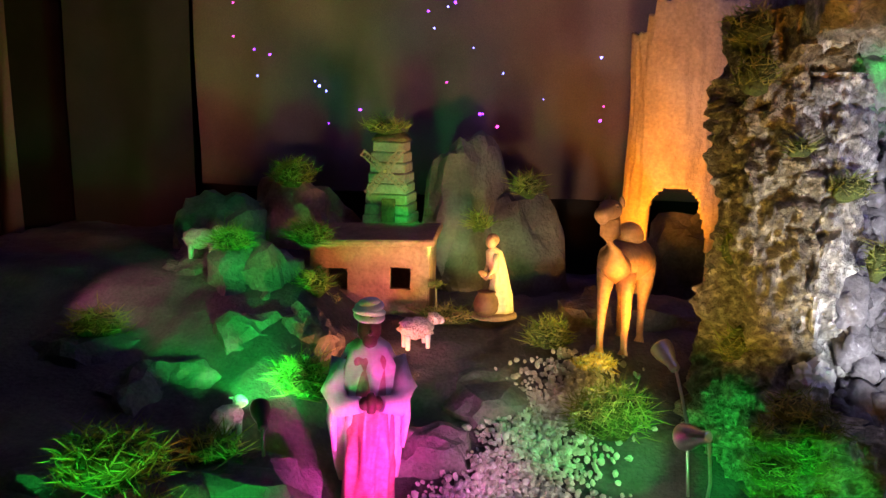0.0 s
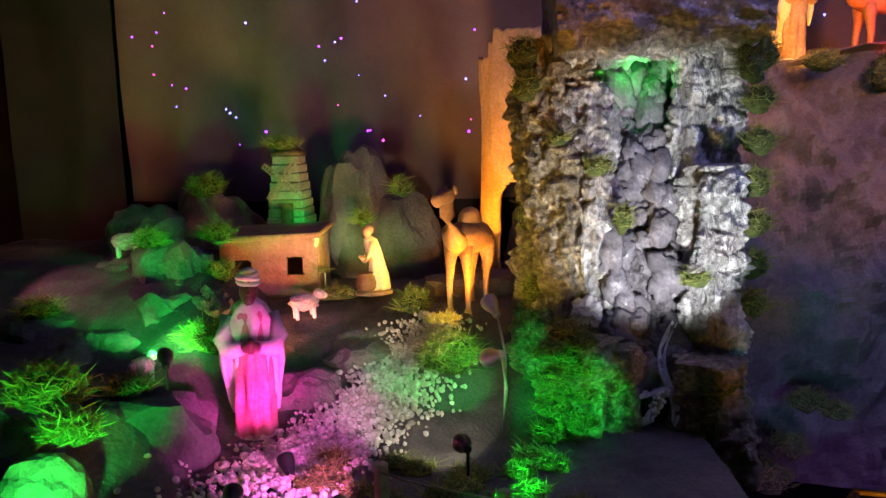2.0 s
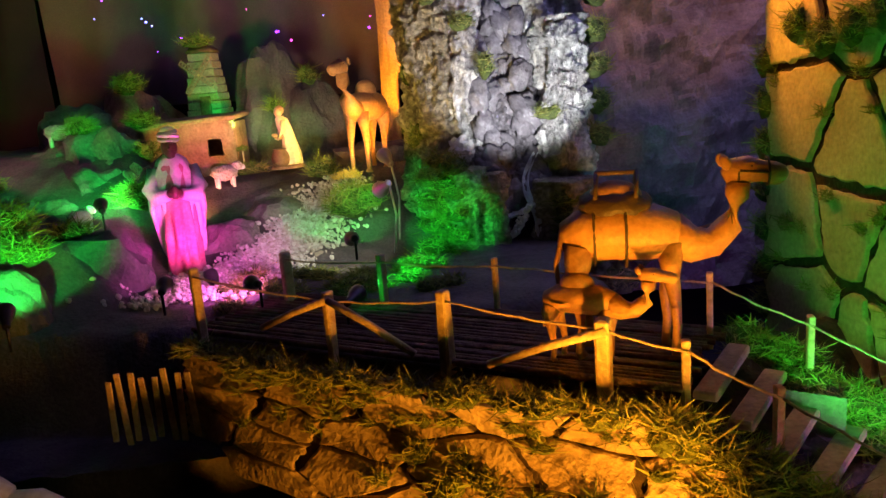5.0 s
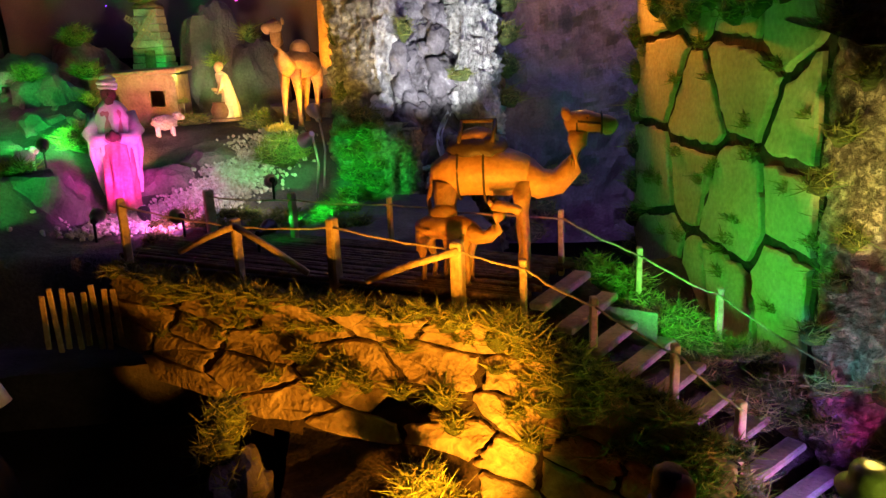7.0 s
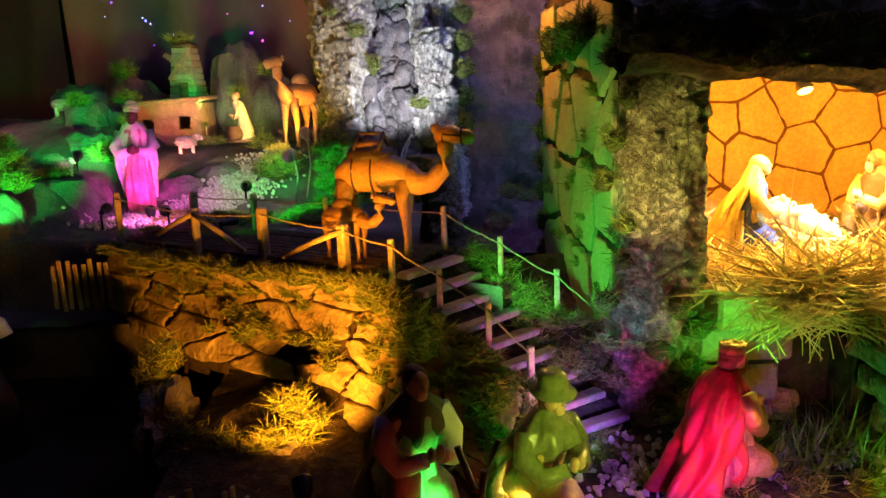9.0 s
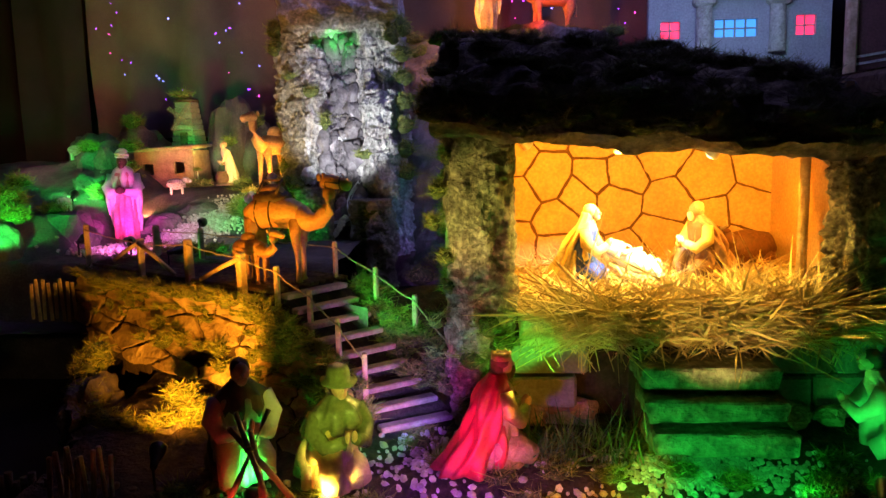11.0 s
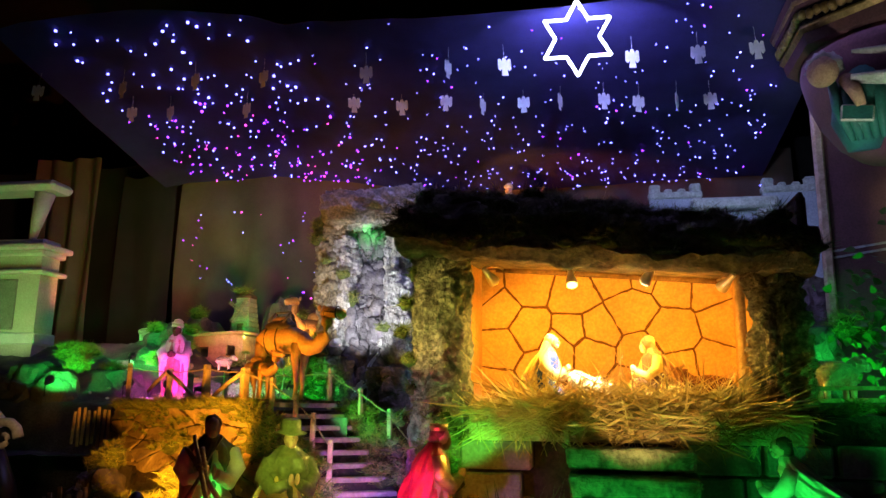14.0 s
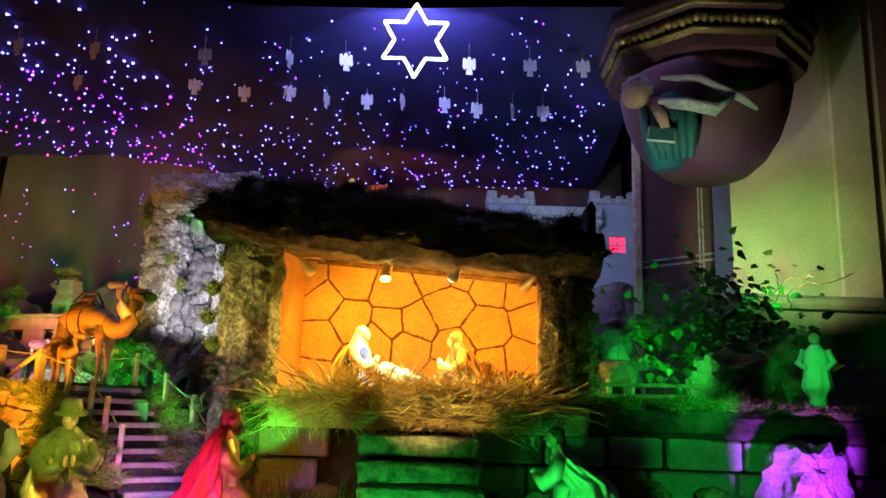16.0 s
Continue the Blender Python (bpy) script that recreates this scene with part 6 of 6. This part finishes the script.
for i in range(170):
    u, v = r.random(), r.uniform(.38, 1.0)
    p = roof(u, v)
    roof_lumps.append((p[0], p[1], p[2] + .004, r.uniform(.025, .075), r.uniform(.025, .06), r.uniform(.012, .045)))
moss(roof_lumps, "dry dark moss matted over the stable roof", 150, 14, dark=True, length=.03)
moss([(1.35 + .22 * i + .05 * math.sin(i * 3), 2.16 + .03 * math.sin(i * 2), 2.415, .07, .05, .04) for i in range(6)] + [(1.98, 2.12, 2.36, .06, .04, .06), (1.40, 2.10, 2.33, .08, .05, .05)], "moss along the crest of the dark hill", 300, 15)
# village shrubs
def shrub(c, s, label, n=900, seed=0):
    b = blades(bmesh.new(), n, in_lump((0, 0, 0), s), .030, .0016, seed, .8, 1.0)
    ball(b, (0, 0, 0), tuple(v * .72 for v in s), mi=1, sub=2, lump=.4, seed=seed)
    return solid("shrub", b, [M_MOSS, M_MOSSCORE], label, "shrub", (c[0], c[1], max(c[2], seat(c[0], c[1]) + s[2] * .45) if c[1] < 2.3 else c[2]), group="moss shrubs")


shrub((-.52, 1.20, 1.61), (.11, .07, .07), "round moss shrub lit vivid green", 1300, 1)
shrub((-.43, 1.12, 1.54), (.07, .05, .05), "small moss shrub lit vivid green", 700, 2)
shrub((-.28, 1.68, 1.60), (.08, .06, .06), "round moss shrub lit green behind the king", 1100, 3)
shrub((-.60, 2.14, 1.80), (.06, .04, .045), "moss shrub on the green paper rock", 600, 4)
shrub((-.53, 2.58, 2.00), (.075, .06, .055), "yellow-lit moss shrub on the brown hill", 800, 5)
shrub((.46, 1.78, 1.48), (.11, .08, .08), "broad grass tuft lit green beside the path", 1500, 6)
shrub((.33, 2.12, 1.59), (.07, .06, .05), "moss shrub near the village woman", 700, 7)
shrub((.28, 2.58, 1.98), (.05, .04, .05), "moss tuft on the paper mountain", 500, 8)
shrub((.12, 2.53, 1.86), (.04, .03, .04), "reddish moss tuft on the paper mountain", 350, 9)
shrub((-.21, 2.62, 2.17), (.08, .06, .03), "dry moss on the windmill roof", 500, 10)
shrub((-.40, 2.27, 1.82), (.07, .05, .04), "moss on the corner of the clay roof", 600, 11)
shrub((-.87, 1.85, 1.58), (.08, .06, .05), "dull moss shrub on the dark boulder", 500, 12)
shrub((-.42, 1.42, 1.52), (.07, .05, .035), "dull moss under the sheep", 400, 13)
shrub((.02, 2.24, 1.57), (.09, .05, .03), "yellow moss along the clay house", 500, 14)
shrub((-.36, 2.14, 1.60), (.05, .04, .045), "dark green moss beside the clay house", 500, 15)
shrub((3.40, .95, 1.70), (.10, .08, .085), "pale round bush lit vivid green", 1300, 16)
moss([(.44, 1.93, 1.585, .06, .05, .022)], "tuft of yellow lichen at the camel's feet", 500, 16, name="lichen", blade_mat=M_YELLOWFLOWER, core=False, length=.014)
moss(along(lambda t: (3.0 + 1.1 * t, .02 - .06 * t, 1.345), 16, .06, .05, .03, 17), "moss along the edge of the sheep meadow", 320, 17)
moss([(r.uniform(1.55, 3.2), r.uniform(-.55, -.12), .985, .05, .045, .022) for _ in range(46)], "low moss and sprigs over the foreground soil", 260, 18)
moss([(r.uniform(1.0, 1.9), r.uniform(-.75, -.5), .975, .05, .045, .02) for _ in range(18)], "low moss along the front edge", 260, 19)
moss([(r.uniform(.05, .75), r.uniform(1.0, 1.35), 1.36, .05, .045, .02) for _ in range(22)], "moss between the path and the bridge", 260, 20)
b = bmesh.new()
r = random.Random(5)
blades(b, 420, lambda q: (q.uniform(1.86, 2.25), q.uniform(-.35, -.12), .975), .10, .003, 7, 2.2, .5)
solid("grass", b, M_LEAF, "long dark grass blades beside the stone steps", "grass", kind="stuff")
solid("meadow", box(bmesh.new(), (3.65, 0.55, 1.29), (1.4, 1.25, 0.09), bevel=.02), M_SOIL, "raised earth shelf for the sheep meadow", "ground", kind="structure")
rock((3.75, .75, 1.48), (.20, .14, .13), 60, "mossy brown rock beneath the ivy", M_CLAY)
rock((4.05, .85, 1.50), (.16, .14, .16), 61, "rounded brown rock beneath the ivy", M_CLAY)
rock((3.15, 1.0, 1.50), (.25, .2, .26), 62, "dark rock behind the sheep", M_DARKROCK)
rock((3.62, -.12, 1.08), (.14, .12, .17), 63, "rough stone lit violet from below")
rock((3.42, -.20, 1.0), (.10, .1, .08), 64, "rough stone lit green from below")


def leaf(bm, p, d, up, s):
    side = d.cross(up).normalized()
    out = [p, p + d * s * .25 + side * s * .42, p + d * s * .65 + side * s * .28, p + d * s * 1.05, p + d * s * .65 - side * s * .28, p + d * s * .25 - side * s * .42]
    mid = p + d * s * .5 - up * s * .08
    vs = [bm.verts.new(q) for q in out]
    c = bm.verts.new(mid)
    for i in range(6):
        bm.faces.new((vs[i], vs[(i + 1) % 6], c))


ivy = thing("ivy", "trailing ivy with heart-shaped leaves over the rocks", "ivy", (0, 0, 0))
r = random.Random(15)
for k in range(11):
    p = Vector((r.uniform(3.45, 4.0), r.uniform(.80, 1.05), r.uniform(1.50, 1.92)))
    pts = [p]
    d = Vector((r.gauss(0, 1), -.2, r.gauss(0, .6))).normalized()
    for _ in range(9):
        d = (d + Vector((r.gauss(0, .5), r.gauss(0, .2), r.gauss(0, .4) - .05))).normalized()
        pts.append(pts[-1] + d * .045)
    part("vine", tube(bmesh.new(), pts, .0028, 5), M_TWIG, ivy, "", True)
b = bmesh.new()
for _ in range(950):
    p = Vector((r.gauss(3.72, .18), r.gauss(.88, .10), r.gauss(1.70, .15)))
    d = Vector((r.gauss(0, .6), -.5 + r.gauss(0, .3), -.4 + r.gauss(0, .5))).normalized()
    leaf(b, p, d, Vector((r.gauss(0, .3), -.7, .6)).normalized(), r.uniform(.028, .06))
part("leaves", b, M_LEAF, ivy, "glossy ivy leaves")["kind"] = "stuff"

# ---- spotlights and their beams ----
# A bare lamp() is added without fixture, for a spot that isn't seen.
AMBER, YELLOW, GREEN, MAGENTA, WHITE, VIOLET, RED, CYAN = (1, .36, .02), (1, .70, .12), (.02, 1, .10), (1, .03, .55), (.90, .94, 1), (.35, .05, 1), (1, .05, .03), (.1, .8, 1)
# village
spotlight((0.03, 1.27, 1.40), (-0.11, 1.54, 1.60), MAGENTA, 10, 84)
spotlight((-0.02, 0.98, 1.45), (-0.10, 1.6, 1.5), YELLOW, 0.5, 60)
spotlight((0.214, 0.93, 1.44), (-0.02, 1.40, 1.36), (1, .16, .75), 13, 66)
spotlight((0.478, 1.10, 1.50), (0.36, 1.72, 1.38), (1, .92, .72), 5.5, 62)
spotlight((0.50, 0.80, 1.42), (0.76, 1.46, 1.46), GREEN, 48, 30)
spotlight((0.588, 1.85, 1.665), (0.48, 2.12, 1.82), AMBER, 9, 85, stem=(0.62, 1.62, 1.38), shiny=True, r=0.028, label="chromed reflector spotlight on a bent stem")
spotlight((0.566, 1.51, 1.575), (0.44, 1.75, 1.46), GREEN, 3, 80, stem=(0.60, 1.45, 1.37), shiny=True, r=0.028, label="chromed reflector spotlight on a bent stem")
spotlight((-0.36, 0.82, 1.46), (-0.50, 1.16, 1.60), GREEN, 15, 90)
spotlight((-0.33, 1.47, 1.62), (-0.58, 2.15, 1.78), GREEN, 16, 80)
lamp((-0.32, 1.60, 1.56), (-0.28, 1.74, 1.60), GREEN, 1.6, 100)
lamp((-0.14, 1.80, 1.47), (-0.20, 2.33, 1.72), (1, .30, .14), 9, 95)
lamp((0.42, 1.93, 1.70), (-0.28, 2.62, 2.02), YELLOW, 9, 45)
lamp((0.42, 2.12, 1.66), (0.17, 2.33, 1.72), YELLOW, 4, 60)
lamp((-0.02, 2.25, 1.80), (0.15, 2.72, 1.92), (.25, 1, .2), 3.5, 75)
lamp((-0.08, 2.45, 1.90), (-0.16, 2.62, 1.90), GREEN, 0.9, 70)
lamp((0.55, 2.28, 1.75), (0.75, 2.55, 2.15), AMBER, 16, 95)
lamp((0.60, 2.34, 1.64), (0.66, 2.60, 1.85), MAGENTA, 2.2, 90)
lamp((0.42, 1.35, 1.72), (0.70, 1.72, 2.0), YELLOW, 6.5, 80)
lamp((1.08, 1.00, 1.62), (1.05, 1.70, 2.02), WHITE, 34, 58)
lamp((1.02, 1.63, 2.395), (1.03, 1.76, 2.40), GREEN, 1.2, 150)
# bridge, bank and stairs
spotlight((0.92, -0.42, 1.06), (0.80, 0.12, 1.27), AMBER, 52, 80)
lamp((0.90, -0.34, 1.32), (0.98, 0.36, 1.60), AMBER, 22, 50)
lamp((1.30, 0.02, 1.32), (1.63, 0.36, 1.50), (.05, 1, .08), 7, 100)
lamp((1.35, 0.95, 2.15), (1.64, 0.50, 1.90), AMBER, 11, 90)
lamp((1.62, -0.40, 1.10), (1.50, 0.0, 1.12), (.30, .12, 1), 8, 62)
lamp((1.68, -0.52, 1.06), (1.36, 0.05, 1.18), (1, .16, .14), 8, 44)
lamp((1.98, -0.30, 1.12), (1.79, -0.02, 1.40), (.10, 1, .08), 4, 72)
lamp((1.50, -0.36, 1.46), (1.79, 0.0, 1.66), (.95, .78, .20), 10, 50)
lamp((1.58, -0.44, 1.10), (1.44, -0.16, 1.10), GREEN, 1.6, 80)
lamp((1.55, -0.15, 1.22), (1.68, -0.06, 1.30), CYAN, .8, 80)
# figures in front
spotlight((1.21, -0.54, 0.99), (1.16, -0.42, 1.04), GREEN, 2.4, 80)
spotlight((1.40, -0.60, 0.99), (1.41, -0.46, 1.05), YELLOW, 8.0, 80)
spotlight((1.66, -0.70, 0.985), (1.78, -0.36, 1.13), (1, .03, .22), 18, 52, leak=True, r=0.028)
spotlight((2.07, -0.66, 0.985), (2.37, -0.2, 1.08), GREEN, 4, 62, leak=True, r=0.028)
spotlight((2.44, -0.62, 0.985), (2.88, -0.27, 1.10), GREEN, 4.5, 46, leak=True, r=0.028)
spotlight((2.74, -0.52, 1.02), (2.88, -0.27, 1.10), GREEN, 1.0, 70)
spotlight((1.36, -0.80, 0.985), (1.28, -0.66, 1.00), RED, 0.9, 90, leak=True, r=0.028)
lamp((1.55, -0.88, 1.20), (1.38, -0.44, 1.22), (.75, .95, .1), 5, 40)
# stable
spotlight((1.93, 0.30, 1.825), (2.2, 0.62, 1.5), AMBER, 20, 140, stem=(1.93, 0.60, 1.93), label="gilt reflector spotlight under the stable roof", shiny=True)
spotlight((2.228, 0.24, 1.800), (2.28, 0.0, 1.36), YELLOW, 50, 150, stem=(2.22, 0.60, 1.90), label="reflector spotlight under the stable roof", shiny=True)
spotlight((2.484, 0.12, 1.785), (2.28, 0.34, 1.42), (1, .90, .72), 40, 60, stem=(2.52, 0.5, 1.88), label="white reflector spotlight under the stable roof", shiny=True)
spotlight((2.76, 0.24, 1.780), (2.5, 0.62, 1.5), AMBER, 18, 140, stem=(2.80, 0.55, 1.86), label="gilt reflector spotlight under the stable roof", shiny=True)
# hilltop and castle
lamp((1.62, 2.02, 2.48), (1.80, 2.40, 2.64), AMBER, 14, 80)
lamp((2.02, 2.0, 2.50), (2.14, 2.46, 2.64), RED, 9, 80)
lamp((2.00, 1.30, 2.62), (1.80, 2.0, 2.25), (1, .40, .13), 13, 60)
lamp((1.52, 1.74, 2.50), (1.50, 2.12, 2.36), AMBER, 2.5, 100)
lamp((1.45, 1.25, 1.16), (1.60, 1.85, 1.26), (.40, .16, 1), 1.6, 80)
lamp((1.50, 1.15, 1.42), (1.55, 1.85, 1.60), (.12, .5, .9), 1.4, 80)
lamp((3.05, 1.4, 2.62), (3.2, 2.36, 2.52), (.50, .70, 1), 7, 90)
# meadow, ivy and pier
spotlight((3.28, 0.62, 1.42), (3.55, 0.95, 1.72), GREEN, 8.5, 115)
lamp((3.42, -0.25, 1.42), (3.2, 0.2, 1.42), GREEN, 3.5, 90)
lamp((4.05, 0.72, 1.95), (4.35, 1.40, 2.30), (.90, .86, .36), 12, 80)
lamp((3.95, 0.72, 1.85), (4.28, 1.5, 2.15), GREEN, 9, 60)
spotlight((3.60, -0.44, 0.99), (3.62, -0.12, 1.15), (.38, .03, 1), 44, 58)
lamp((3.3, -.5, 1.12), (3.45, .0, 1.15), GREEN, 2, 80)
lamp((-1.35, 1.35, 1.62), (-1.5, 1.9, 2.05), (.6, 1, .35), 5, 80)
# rope star, and added lamps for the village spots' warm light on the cloths
lamp((2.268, 0.74, 3.09), (2.268, 2.2, 3.25), (.30, .32, 1), 24, 172)
lamp((-0.9, 1.9, 1.9), (-1.5, 2.9, 2.5), (1, .28, .14), 9, 90)
lamp((0.46, 1.20, 1.52), (0.15, 3.06, 2.45), (.9, .62, .42), 26, 58)
lamp((0.9, 2.55, 2.6), (0.9, 3.06, 2.7), (.8, .45, .42), 2.0, 150)
# front row spots that face the ground and the straw
lamp((2.20, -0.72, 1.16), (2.50, -0.12, 1.40), (1, .62, .20), 15, 36)
lamp((2.02, -0.56, 1.14), (2.03, -0.12, 1.38), (.35, 1, .12), 4, 44)
lamp((1.72, -0.84, 1.12), (1.72, -0.58, .97), VIOLET, 6, 90)
lamp((2.05, -0.84, 1.12), (1.98, -0.58, .97), AMBER, 5.5, 90)
lamp((2.40, -0.80, 1.15), (2.40, -0.46, .95), GREEN, 3.6, 66)
lamp((1.22, -0.90, 1.10), (1.24, -0.68, .97), RED, 1.6, 60)
# Added lamps for unseen spots on the boulder sheep.
lamp((-0.40, 1.75, 1.92), (-0.72, 2.24, 1.82), GREEN, 4, 40)
lamp((-1.05, 1.80, 1.92), (-0.70, 2.10, 1.66), (1, .22, .45), 2.6, 70)
# Lamp without fixture, added to brighten the pulpit and its bearer.
lamp((3.25, 0.25, 1.92), (3.65, 0.80, 2.95), (.85, .85, .75), 13, 70)
# Small warm lamp added to lift the volute; nothing real hangs here.
lamp((0.16, -0.08, 1.34), (-0.10, 0.22, 1.22), (1, .62, .30), .7, 60)

# Added green lamp, without fixture, that lights the girl statue.
lamp((3.80, 0.22, 1.60), (3.98, 0.50, 1.52), GREEN, 2, 60)
# Extra lamp that adds to the chromed spot's light on the lichen.
lamp((0.54, 1.86, 1.66), (0.44, 1.93, 1.59), YELLOW, .7, 80)


def string_glow(loc, wide, deep, col, power):
    """The fairy lights' own light, spread under the cloth that carries them."""
    d = bpy.data.lights.new("fairy_glow", "AREA")
    d.shape, d.size, d.size_y, d.color, d.energy = "RECTANGLE", wide, deep, col, power
    new("fairy_glow", d).matrix_world = look(loc, (loc[0], loc[1] - 0.05, 0))


string_glow((2.2, 1.3, 3.00), 2.8, 1.4, (.42, .34, 1), 7.0)
